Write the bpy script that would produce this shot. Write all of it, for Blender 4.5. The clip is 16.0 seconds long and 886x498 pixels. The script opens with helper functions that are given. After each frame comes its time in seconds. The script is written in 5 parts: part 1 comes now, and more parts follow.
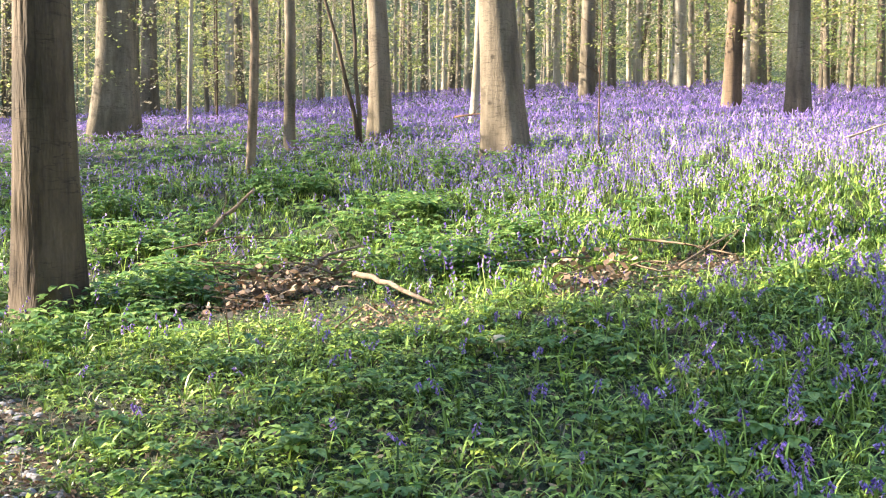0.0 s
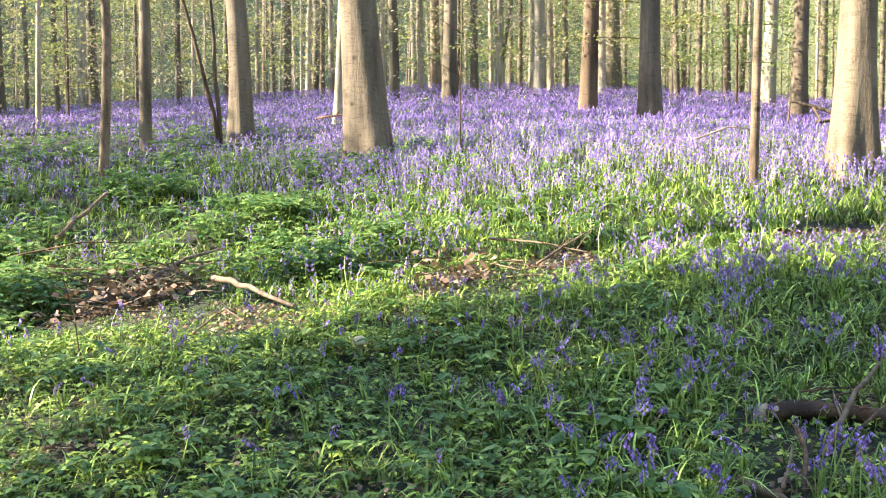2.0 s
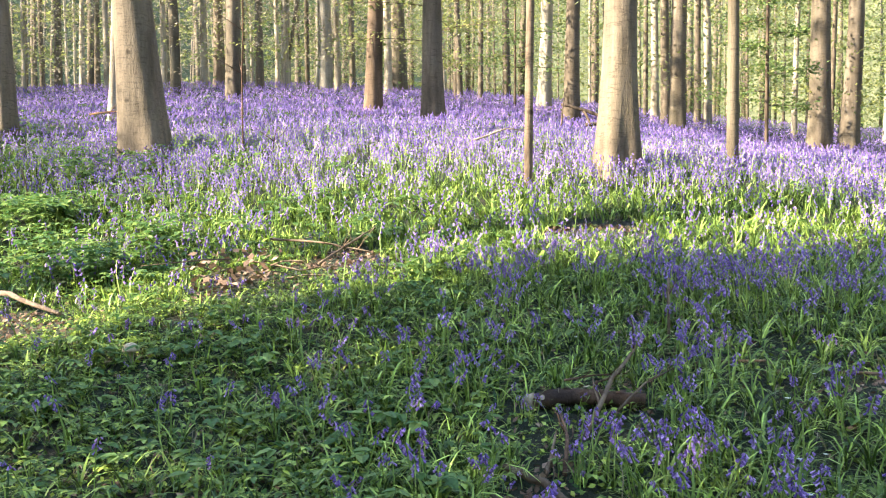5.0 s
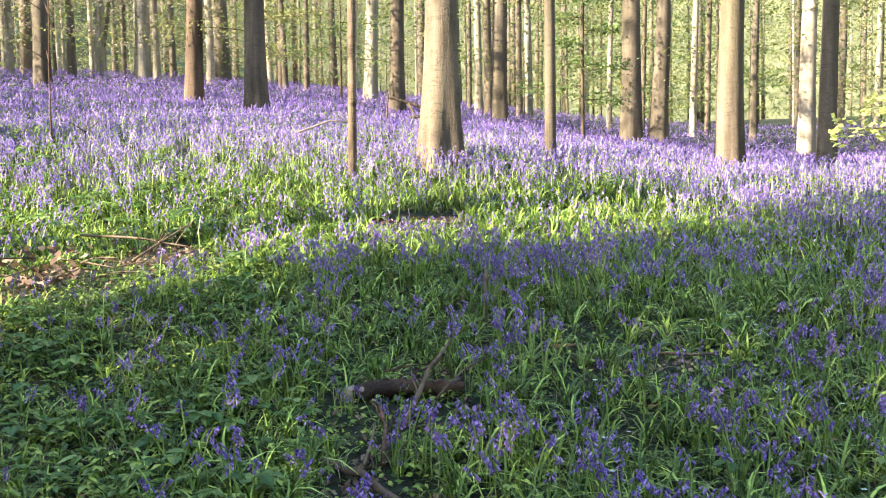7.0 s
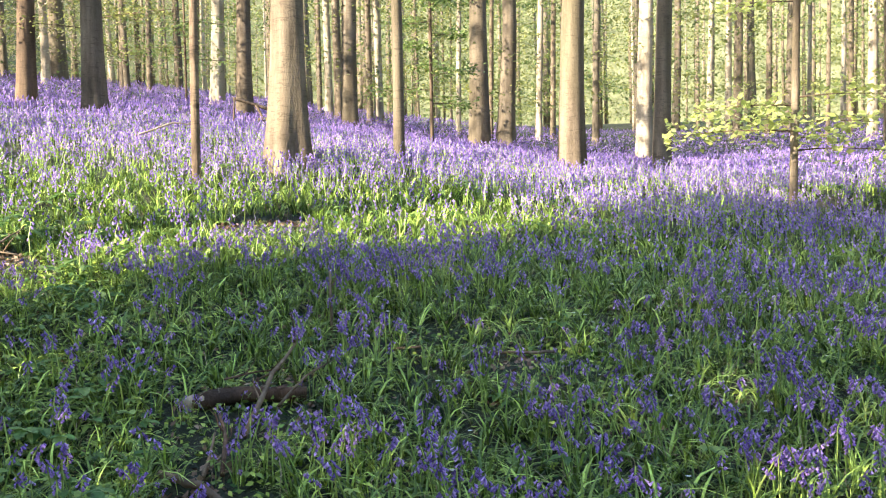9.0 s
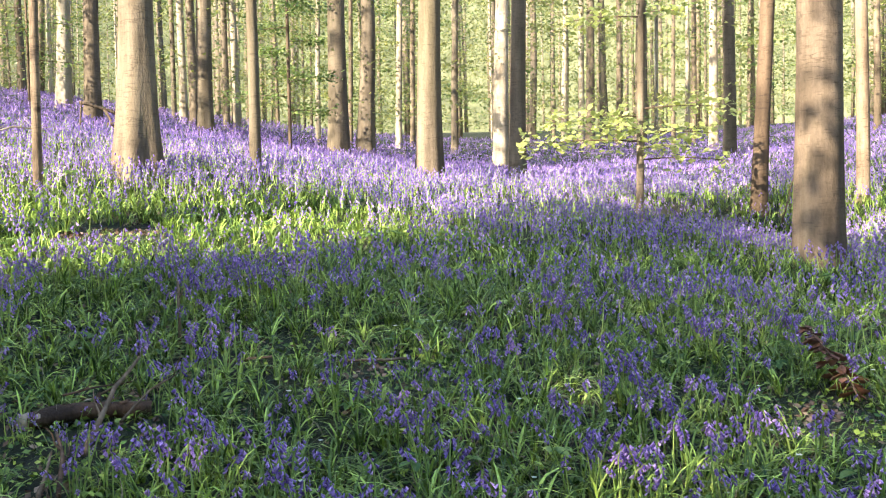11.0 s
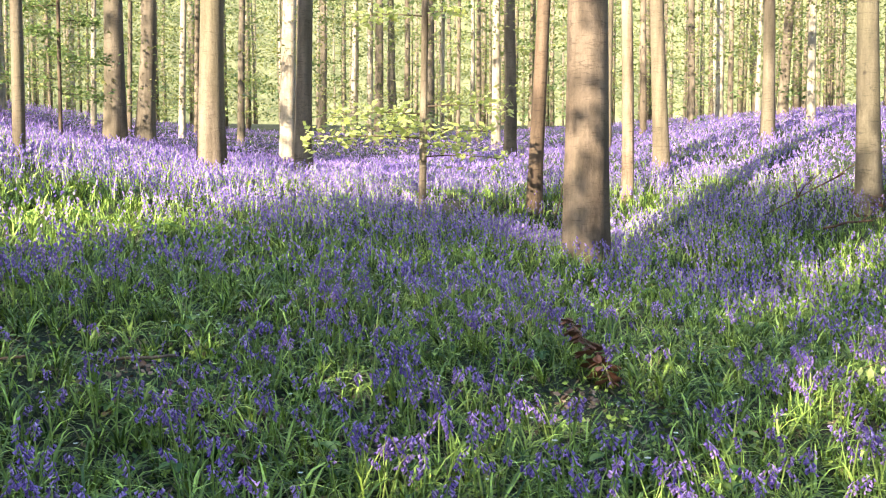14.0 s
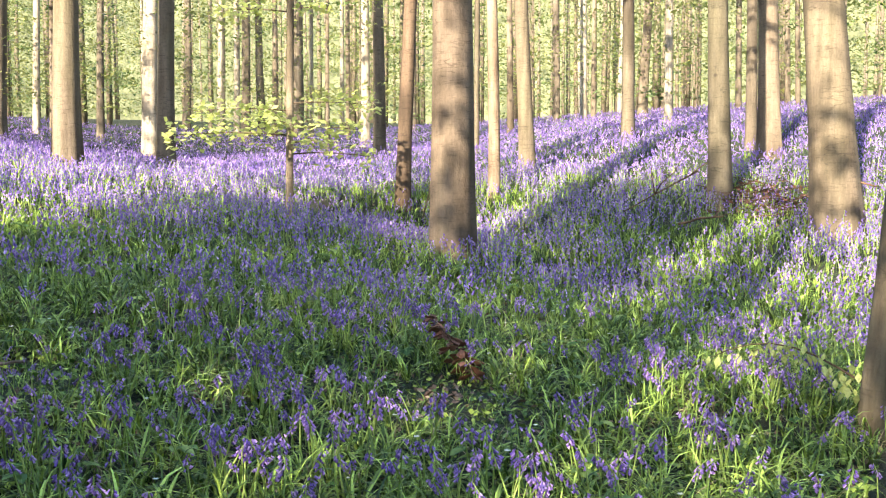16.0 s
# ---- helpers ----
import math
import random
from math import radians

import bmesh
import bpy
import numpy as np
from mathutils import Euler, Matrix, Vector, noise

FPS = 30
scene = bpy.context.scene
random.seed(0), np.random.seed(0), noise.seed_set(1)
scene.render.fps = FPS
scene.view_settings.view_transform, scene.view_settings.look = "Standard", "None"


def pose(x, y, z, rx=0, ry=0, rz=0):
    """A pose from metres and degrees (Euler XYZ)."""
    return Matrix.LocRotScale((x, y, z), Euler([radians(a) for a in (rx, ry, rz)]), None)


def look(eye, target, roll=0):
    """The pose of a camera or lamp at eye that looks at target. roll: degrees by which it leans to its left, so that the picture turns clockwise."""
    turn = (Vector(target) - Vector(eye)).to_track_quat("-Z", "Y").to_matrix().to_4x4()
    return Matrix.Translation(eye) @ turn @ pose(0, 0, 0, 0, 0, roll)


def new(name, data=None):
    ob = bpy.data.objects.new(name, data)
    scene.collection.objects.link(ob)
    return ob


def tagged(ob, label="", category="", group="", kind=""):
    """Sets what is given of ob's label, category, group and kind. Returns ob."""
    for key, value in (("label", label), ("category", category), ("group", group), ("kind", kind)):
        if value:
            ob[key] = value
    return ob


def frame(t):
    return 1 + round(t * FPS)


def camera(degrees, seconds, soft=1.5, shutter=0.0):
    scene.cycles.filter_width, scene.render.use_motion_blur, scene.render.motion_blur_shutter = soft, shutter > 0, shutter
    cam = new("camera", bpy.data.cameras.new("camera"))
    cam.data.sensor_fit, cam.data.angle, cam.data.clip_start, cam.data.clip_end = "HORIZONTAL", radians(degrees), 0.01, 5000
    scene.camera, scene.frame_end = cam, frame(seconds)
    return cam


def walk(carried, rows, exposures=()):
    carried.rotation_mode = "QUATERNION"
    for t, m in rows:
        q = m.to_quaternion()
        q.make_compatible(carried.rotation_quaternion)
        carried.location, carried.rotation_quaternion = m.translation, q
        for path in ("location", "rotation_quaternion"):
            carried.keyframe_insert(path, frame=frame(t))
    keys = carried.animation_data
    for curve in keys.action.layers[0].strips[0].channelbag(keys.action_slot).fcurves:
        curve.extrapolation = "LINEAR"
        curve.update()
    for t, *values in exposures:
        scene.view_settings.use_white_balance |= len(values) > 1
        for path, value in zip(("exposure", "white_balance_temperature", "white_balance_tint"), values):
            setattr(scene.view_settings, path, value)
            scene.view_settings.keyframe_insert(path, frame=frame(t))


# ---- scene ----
cam = camera(49.56, 16.0, 1.15)
PATH = [
    (0.0, pose(-0.0001, -0.0000, 1.5, 87.127, -0.371, 0.031)),
    (0.5, pose(0.0172, -0.0003, 1.5, 87.245, -0.210, -2.233)),
    (1.0, pose(0.0308, -0.0011, 1.5, 87.242, -0.194, -4.005)),
    (1.5, pose(0.0443, -0.0022, 1.5, 87.263, 0.088, -5.788)),
    (2.0, pose(0.0601, -0.0041, 1.5, 87.223, 0.022, -7.849)),
    (2.5, pose(0.0734, -0.0062, 1.5, 87.085, 0.188, -9.612)),
    (3.0, pose(0.0875, -0.0088, 1.5, 87.065, 0.337, -11.486)),
    (3.5, pose(0.1010, -0.0117, 1.5, 87.107, 0.336, -13.283)),
    (4.0, pose(0.1161, -0.0156, 1.5, 87.179, 0.368, -15.320)),
    (6.5, pose(0.2060, -0.0512, 1.5, 86.765, 0.488, -27.937)),
    (7.0, pose(0.2215, -0.0598, 1.5, 86.617, 0.728, -30.275)),
    (7.5, pose(0.2382, -0.0700, 1.5, 86.744, 0.816, -32.820)),
    (8.0, pose(0.2528, -0.0799, 1.5, 86.758, 1.014, -35.133)),
    (8.5, pose(0.2648, -0.0886, 1.5, 86.617, 1.072, -37.071)),
    (9.0, pose(0.2763, -0.0975, 1.5, 86.669, 1.014, -38.952)),
    (11.5, pose(0.3341, -0.1537, 1.5, 86.837, 0.867, -49.454)),
    (12.0, pose(0.3454, -0.1674, 1.5, 86.626, 0.618, -51.756)),
    (12.5, pose(0.3537, -0.1783, 1.5, 86.511, 0.420, -53.526)),
    (13.0, pose(0.3619, -0.1898, 1.5, 86.449, 0.275, -55.360)),
    (13.5, pose(0.3706, -0.2028, 1.5, 86.545, 0.056, -57.374)),
    (14.0, pose(0.3792, -0.2169, 1.5, 86.537, -0.109, -59.527)),
    (14.5, pose(0.3873, -0.2312, 1.5, 86.795, -0.059, -61.673)),
    (15.0, pose(0.3934, -0.2430, 1.5, 86.750, 0.005, -63.397)),
    (15.5, pose(0.3993, -0.2553, 1.5, 86.494, 0.008, -65.176)),
    (16.0, pose(0.4054, -0.2689, 1.5, 86.404, -0.032, -67.119)),
]
walk(cam, PATH, ((0.0, 2.86), (4.0, 2.80), (7.0, 2.63), (12.0, 2.54), (16.0, 2.52)))

# ---------------------------------------------------------------- world, sun, exposure
SUN_AZ, SUN_EL = radians(-85.0), radians(29.0)
TO_SUN = Vector((math.sin(SUN_AZ) * math.cos(SUN_EL), math.cos(SUN_AZ) * math.cos(SUN_EL), math.sin(SUN_EL)))
world = bpy.data.worlds.new("sky")
scene.world = world
world.use_nodes = True
wn = world.node_tree.nodes
sky = wn.new("ShaderNodeTexSky")
sky.sky_type = "NISHITA"
sky.sun_disc = False
sky.sun_elevation = SUN_EL
sky.sun_rotation = SUN_AZ
wn["Background"].inputs["Strength"].default_value = 0.15
world.node_tree.links.new(sky.outputs[0], wn["Background"].inputs[0])
sun_data = bpy.data.lights.new("sun", "SUN")
sun_data.energy = 4.4
sun_data.angle = radians(0.6)
sun_data.color = (1.0, 0.87, 0.69)
sun = new("sun", sun_data)
sun.matrix_world = look(TO_SUN * 50, (0, 0, 0))

# ---------------------------------------------------------------- materials
def material(name):
    m = bpy.data.materials.new(name)
    m.use_nodes = True
    nt = m.node_tree
    return m, nt, nt.nodes["Principled BSDF"]


def ramp(nt, fac, stops):
    r = nt.nodes.new("ShaderNodeValToRGB")
    e = r.color_ramp.elements
    e[0].position, e[0].color = stops[0][0], (*stops[0][1], 1)
    e[1].position, e[1].color = stops[-1][0], (*stops[-1][1], 1)
    for pos, col in stops[1:-1]:
        e.new(pos).color = (*col, 1)
    nt.links.new(fac, r.inputs[0])
    return r.outputs[0]


def noise_fac(nt, scale, detail=5, rough=0.6, vec=None, stretch=None):
    n = nt.nodes.new("ShaderNodeTexNoise")
    n.inputs["Scale"].default_value, n.inputs["Detail"].default_value, n.inputs["Roughness"].default_value = scale, detail, rough
    if vec is None:
        vec = nt.nodes.new("ShaderNodeNewGeometry").outputs["Position"]
    if stretch:
        mp = nt.nodes.new("ShaderNodeMapping")
        mp.inputs["Scale"].default_value = stretch
        nt.links.new(vec, mp.inputs[0])
        vec = mp.outputs[0]
    nt.links.new(vec, n.inputs["Vector"])
    return n.outputs["Fac"]


def mix(nt, fac, a, b, blend="MIX"):
    x = nt.nodes.new("ShaderNodeMix")
    x.data_type, x.blend_type = "RGBA", blend
    for sock, v in ((x.inputs["Factor"], fac), (x.inputs["A"], a), (x.inputs["B"], b)):
        if isinstance(v, (int, float)):
            sock.default_value = v
        elif isinstance(v, tuple):
            sock.default_value = (*v, 1)
        else:
            nt.links.new(v, sock)
    return x.outputs["Result"]


def bump(nt, bsdf, height, strength, dist):
    b = nt.nodes.new("ShaderNodeBump")
    b.inputs["Strength"].default_value, b.inputs["Distance"].default_value = strength, dist
    nt.links.new(height, b.inputs["Height"])
    nt.links.new(b.outputs[0], bsdf.inputs["Normal"])


def bark(name, pale, mid, dark, algae, algae_amount, rough_scale=1.0, fissure=False):
    m, nt, b = material(name)
    vec = nt.nodes.new("ShaderNodeTexCoord").outputs["Object"]
    rnd = nt.nodes.new("ShaderNodeObjectInfo").outputs["Random"]
    add = nt.nodes.new("ShaderNodeVectorMath")
    add.operation = "ADD"
    nt.links.new(vec, add.inputs[0])
    sc = nt.nodes.new("ShaderNodeMath")
    sc.operation = "MULTIPLY"
    sc.inputs[1].default_value = 37.0
    nt.links.new(rnd, sc.inputs[0])
    nt.links.new(sc.outputs[0], add.inputs[1])
    vec = add.outputs[0]
    big = noise_fac(nt, 2.2 * rough_scale, 4, 0.6, vec, (1, 1, 0.35))
    col = ramp(nt, big, [(0.3, dark), (0.5, mid), (0.72, pale)])
    # short dark cross marks of beech bark
    marks = noise_fac(nt, 9 * rough_scale, 3, 0.5, vec, (0.9, 0.9, 5.0) if not fissure else (1.5, 1.5, 0.2))
    mk = ramp(nt, marks, [(0.58, (0, 0, 0)), (0.74, (0.65, 0.65, 0.65))])
    col = mix(nt, mk, col, tuple(0.75 * c for c in dark))
    alg = ramp(nt, noise_fac(nt, 0.9, 4, 0.65, vec, (1, 1, 0.22)), [(0.62 - algae_amount, (0, 0, 0)), (0.78, (0.8, 0.8, 0.8))])
    col = mix(nt, alg, col, algae)
    # scattered branch scars: a dark eye in a paler ring
    vo = nt.nodes.new("ShaderNodeTexVoronoi")
    vo.inputs["Scale"].default_value = 1.7
    nt.links.new(vec, vo.inputs["Vector"])
    eye = ramp(nt, vo.outputs["Distance"], [(0.05, (0.85, 0.85, 0.85)), (0.085, (0, 0, 0))])
    col = mix(nt, eye, col, tuple(0.55 * c for c in dark))
    # fine wavy creases running round the trunk
    crease = ramp(nt, noise_fac(nt, 2.6, 3, 0.5, vec, (0.8, 0.8, 4.5)), [(0.475, (0, 0, 0)), (0.5, (1, 1, 1)), (0.525, (0, 0, 0))])
    where = ramp(nt, noise_fac(nt, 3.1, 2, 0.5, vec, (1, 1, 0.8)), [(0.46, (0, 0, 0)), (0.60, (0.6, 0.6, 0.6))])
    col = mix(nt, mix(nt, 1.0, crease, where, "MULTIPLY"), col, tuple(0.6 * c for c in dark))
    fine = noise_fac(nt, 45, 3, 0.6, vec, (1, 1, 0.5))
    col = mix(nt, 0.35, col, ramp(nt, fine, [(0.3, (0.55, 0.55, 0.55)), (0.7, (1.25, 1.25, 1.25))]), "MULTIPLY")
    tone = ramp(nt, rnd, [(0.0, (0.82, 0.82, 0.80)), (1.0, (1.12, 1.06, 1.0))])
    col = mix(nt, 1.0, col, tone, "MULTIPLY")
    nt.links.new(col, b.inputs["Base Color"])
    b.inputs["Roughness"].default_value = 0.85
    b.inputs["Specular IOR Level"].default_value = 0.25
    streaks = noise_fac(nt, 6.0 * rough_scale, 4, 0.6, vec, (1.6, 1.6, 0.12))
    col = mix(nt, 0.6, col, ramp(nt, streaks, [(0.35, (0.6, 0.59, 0.54)), (0.65, (1.25, 1.25, 1.22))]), "MULTIPLY")
    nt.links.new(col, b.inputs["Base Color"])
    lumps = mix(nt, 0.22, mix(nt, 0.4, big, streaks), fine)
    bump(nt, b, marks if fissure else lumps, 0.8, 0.06 if fissure else 0.045)
    return m


BEECH = bark("beech_bark", (0.205, 0.170, 0.130), (0.140, 0.115, 0.087), (0.064, 0.051, 0.038), (0.130, 0.118, 0.070), 0.15)
PALE = bark("pale_beech_bark", (0.230, 0.192, 0.147), (0.166, 0.136, 0.102), (0.080, 0.064, 0.047), (0.150, 0.135, 0.082), 0.12)
# two paler barks, sunlight on far and bright trunks put into their colour
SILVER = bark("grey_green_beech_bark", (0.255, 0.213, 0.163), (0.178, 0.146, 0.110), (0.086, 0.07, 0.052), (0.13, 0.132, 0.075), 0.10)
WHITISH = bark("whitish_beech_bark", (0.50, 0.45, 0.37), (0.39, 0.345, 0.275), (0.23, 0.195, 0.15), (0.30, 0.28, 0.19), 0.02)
TAN = bark("tan_beech_bark", (0.225, 0.176, 0.134), (0.172, 0.132, 0.098), (0.086, 0.064, 0.046), (0.12, 0.105, 0.068), 0.02)
BROWN = bark("brown_bark", (0.175, 0.128, 0.090), (0.118, 0.084, 0.058), (0.05, 0.036, 0.025), (0.08, 0.075, 0.04), 0.04)
SPOTTED = bark("spotted_bark", (0.320, 0.255, 0.190), (0.215, 0.162, 0.117), (0.050, 0.035, 0.026), (0.16, 0.14, 0.09), 0.03, 1.5)
ROUGH = bark("fissured_bark", (0.155, 0.116, 0.083), (0.096, 0.071, 0.051), (0.036, 0.027, 0.020), (0.045, 0.045, 0.025), 0.05, 1.0, True)
DEADWOOD = bark("dead_wood", (0.30, 0.23, 0.16), (0.20, 0.145, 0.10), (0.085, 0.06, 0.042), (0.14, 0.15, 0.07), 0.04, 2.0)
PALEWOOD = bark("bare_wood", (0.235, 0.185, 0.146), (0.165, 0.127, 0.098), (0.075, 0.055, 0.041), (0.15, 0.125, 0.07), 0.0, 2.0)


def leafy(name, lo, hi, trans=0.45, gloss=0.35, shine=0.42):
    """Thin leaves: reflected and transmitted light, each leaf its own tone."""
    m, nt, b = material(name)
    isl = nt.nodes.new("ShaderNodeNewGeometry").outputs["Random Per Island"]
    col = ramp(nt, isl, [(0.0, lo), (0.7, tuple(0.62 * p + 0.38 * q for p, q in zip(lo, hi))), (1.0, hi)])
    big = noise_fac(nt, 0.8, 3)
    col = mix(nt, 0.6, col, ramp(nt, big, [(0.3, (0.7, 0.75, 0.7)), (0.7, (1.2, 1.15, 1.1))]), "MULTIPLY")
    fine = noise_fac(nt, 60, 2)
    col = mix(nt, 0.6, col, ramp(nt, fine, [(0.3, (0.55, 0.55, 0.55)), (0.7, (1.3, 1.3, 1.3))]), "MULTIPLY")
    nt.links.new(col, b.inputs["Base Color"])
    b.inputs["Roughness"].default_value = gloss
    b.inputs["Specular IOR Level"].default_value = shine
    t = nt.nodes.new("ShaderNodeBsdfTranslucent")
    nt.links.new(col, t.inputs["Color"])
    ms = nt.nodes.new("ShaderNodeMixShader")
    ms.inputs[0].default_value = trans
    nt.links.new(b.outputs[0], ms.inputs[1])
    nt.links.new(t.outputs[0], ms.inputs[2])
    nt.links.new(ms.outputs[0], nt.nodes["Material Output"].inputs["Surface"])
    return m


BLADE = leafy("bluebell_leaf", (0.015, 0.054, 0.010), (0.58, 0.78, 0.16), 0.16, 0.38, 0.28)
STEM = leafy("bluebell_stem", (0.24, 0.38, 0.09), (0.54, 0.66, 0.20), 0.3, 0.45)
# darker copy of the stem for far plants, shade put into its colour
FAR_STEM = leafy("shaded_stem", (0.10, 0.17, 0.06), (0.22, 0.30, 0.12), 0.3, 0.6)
BELL = leafy("bluebell_flower", (0.165, 0.088, 0.43), (0.74, 0.50, 0.96), 0.35, 0.5)
# narrower tones than BELL: distance haze put into the carpet's colour
CARPET_BELL = leafy("bluebell_carpet_flower", (0.175, 0.105, 0.445), (0.65, 0.455, 0.89), 0.42, 0.6)
HERB = leafy("herb_leaf", (0.034, 0.105, 0.015), (0.49, 0.61, 0.105), 0.24, 0.45)
BROADLEAF = leafy("broad_leaf", (0.06, 0.16, 0.04), (0.38, 0.50, 0.15), 0.45, 0.5)
SPRING = leafy("spring_beech_leaf", (0.175, 0.205, 0.055), (0.47, 0.465, 0.165), 0.5, 0.4)
DEEP = leafy("deep_green_leaf", (0.10, 0.17, 0.045), (0.30, 0.37, 0.12), 0.45, 0.4)
LITTER = leafy("dry_leaf", (0.11, 0.062, 0.040), (0.42, 0.30, 0.21), 0.15, 0.8)
BRACKEN = leafy("dead_bracken", (0.07, 0.027, 0.018), (0.42, 0.20, 0.12), 0.15, 0.7)
STRAW = leafy("dry_straw", (0.20, 0.145, 0.085), (0.56, 0.46, 0.32), 0.2, 0.6)
WHITE = leafy("white_petal", (0.70, 0.72, 0.68), (0.82, 0.82, 0.80), 0.3, 0.5)


def ground_material():
    m, nt, b = material("forest_floor")
    soil = ramp(nt, noise_fac(nt, 7, 8, 0.7), [(0.3, (0.008, 0.006, 0.004)), (0.5, (0.02, 0.014, 0.009)), (0.7, (0.055, 0.036, 0.022))])
    moss = ramp(nt, noise_fac(nt, 1.3, 6, 0.65), [(0.34, (0, 0, 0)), (0.52, (0.9, 0.9, 0.9))])
    col = mix(nt, moss, soil, ramp(nt, noise_fac(nt, 25, 4), [(0.3, (0.007, 0.014, 0.004)), (0.7, (0.02, 0.036, 0.009))]))
    nt.links.new(col, b.inputs["Base Color"])
    b.inputs["Roughness"].default_value = 0.95
    bump(nt, b, noise_fac(nt, 18, 8, 0.7), 0.9, 0.05)
    return m


def gravel_material():
    m, nt, b = material("gravel_stone")
    rnd = nt.nodes.new("ShaderNodeNewGeometry").outputs["Random Per Island"]
    col = mix(nt, 0.5, ramp(nt, rnd, [(0, (0.10, 0.10, 0.11)), (1, (0.26, 0.25, 0.27))]), ramp(nt, noise_fac(nt, 30), [(0.3, (0.08, 0.075, 0.075)), (0.7, (0.28, 0.27, 0.27))]))
    nt.links.new(col, b.inputs["Base Color"])
    b.inputs["Roughness"].default_value = 0.9
    bump(nt, b, noise_fac(nt, 60), 0.4, 0.01)
    return m


def shell_material():
    m, nt, b = material("cream_cap")
    nt.links.new(ramp(nt, noise_fac(nt, 40, 4), [(0.35, (0.26, 0.20, 0.11)), (0.6, (0.42, 0.36, 0.22))]), b.inputs["Base Color"])
    b.inputs["Roughness"].default_value = 0.5
    return m


FLOOR, GRAVEL, SHELL = ground_material(), gravel_material(), shell_material()

# ---------------------------------------------------------------- mesh helpers
def mesh_of(name, V, F, mats, index=None, smooth=False):
    """One mesh from arrays: V (n,3), F (m,k) with k corners a face."""
    V, F = np.asarray(V, np.float32), np.asarray(F, np.int32)
    me = bpy.data.meshes.new(name)
    k = F.shape[1]
    me.vertices.add(len(V))
    me.vertices.foreach_set("co", V.ravel())
    me.loops.add(F.size)
    me.loops.foreach_set("vertex_index", F.ravel())
    me.polygons.add(len(F))
    me.polygons.foreach_set("loop_start", np.arange(0, F.size, k, dtype=np.int32))
    if index is not None:
        me.polygons.foreach_set("material_index", np.asarray(index, np.int32))
    if smooth:
        me.polygons.foreach_set("use_smooth", np.ones(len(F), bool))
    for mt in mats:
        me.materials.append(mt)
    me.update(calc_edges=True)
    return me


def part(name, me, parent, label=""):
    ob = new(name, me)
    ob.parent = parent
    return tagged(ob, label)


def tube(points, radii, sides=8, wobble=0.0, seed=0, flare=0.0, lobes=5):
    """A bent, tapering stem round a line of points; ends closed."""
    rng = np.random.RandomState(seed)
    P = np.asarray(points, float)
    n = len(P)
    T = np.gradient(P, axis=0)
    T /= np.linalg.norm(T, axis=1)[:, None] + 1e-9
    ref = np.array([1.0, 0.13, 0.07]) if abs(T[0][0]) < 0.8 else np.array([0.1, 1.0, 0.1])
    V, ang = [], np.linspace(0, 2 * np.pi, sides, endpoint=False)
    ph = rng.uniform(0, 6.28, 4)
    for i in range(n):
        u = np.cross(T[i], ref)
        u /= np.linalg.norm(u)
        v = np.cross(T[i], u)
        r = radii[i] * (1 + wobble * (0.6 * np.sin(2 * ang + ph[0] + i * 0.35) + 0.5 * np.sin(3 * ang + ph[1] - i * 0.5)))
        if flare:
            z = P[i][2] - P[0][2]
            k = np.exp(-max(z, 0) / (radii[0] * 3.8))
            r = r * (1 + flare * k * (0.62 + 0.38 * np.cos(lobes * ang + ph[2]) + 0.14 * np.cos((lobes - 2) * ang + ph[3])))
        V.append(P[i] + r[:, None] * (np.cos(ang)[:, None] * u + np.sin(ang)[:, None] * v))
    V = np.concatenate(V)
    F = []
    for i in range(n - 1):
        for j in range(sides):
            a, b = i * sides + j, i * sides + (j + 1) % sides
            F.append((a, b, b + sides, a + sides))
    V = np.concatenate([V, P[:1], P[-1:]])
    c0, c1 = len(V) - 2, len(V) - 1
    for j in range(0, sides, 2):
        F.append((c0, (j + 2) % sides, (j + 1) % sides, j))
        o = (n - 1) * sides
        F.append((c1, o + j, o + (j + 1) % sides, o + (j + 2) % sides))
    return V, np.array(F)


def merge(pieces):
    V, F, o = [], [], 0
    for v, f in pieces:
        V.append(v)
        F.append(np.asarray(f) + o)
        o += len(v)
    return np.concatenate(V), np.concatenate(F)


# ---------------------------------------------------------------- the ground
HUMPS = (
    -0.313, -1.240, -1.350, 0.573, 0.601, -0.369, -1.237, -0.476, -0.853, 0.260,
    -0.318, -0.703, 0.277, -1.397, -0.818, 0.154, 0.174, 0.955, -0.599, -1.129,
    0.224, 0.089, -0.432, -0.688, 0.252, -0.393, -0.670, 0.352, -0.334, 0.320,
    -0.442, 0.061, 0.374, -0.326, -0.646, 0.202, 0.109, -0.295, 0.370, -0.562,
)


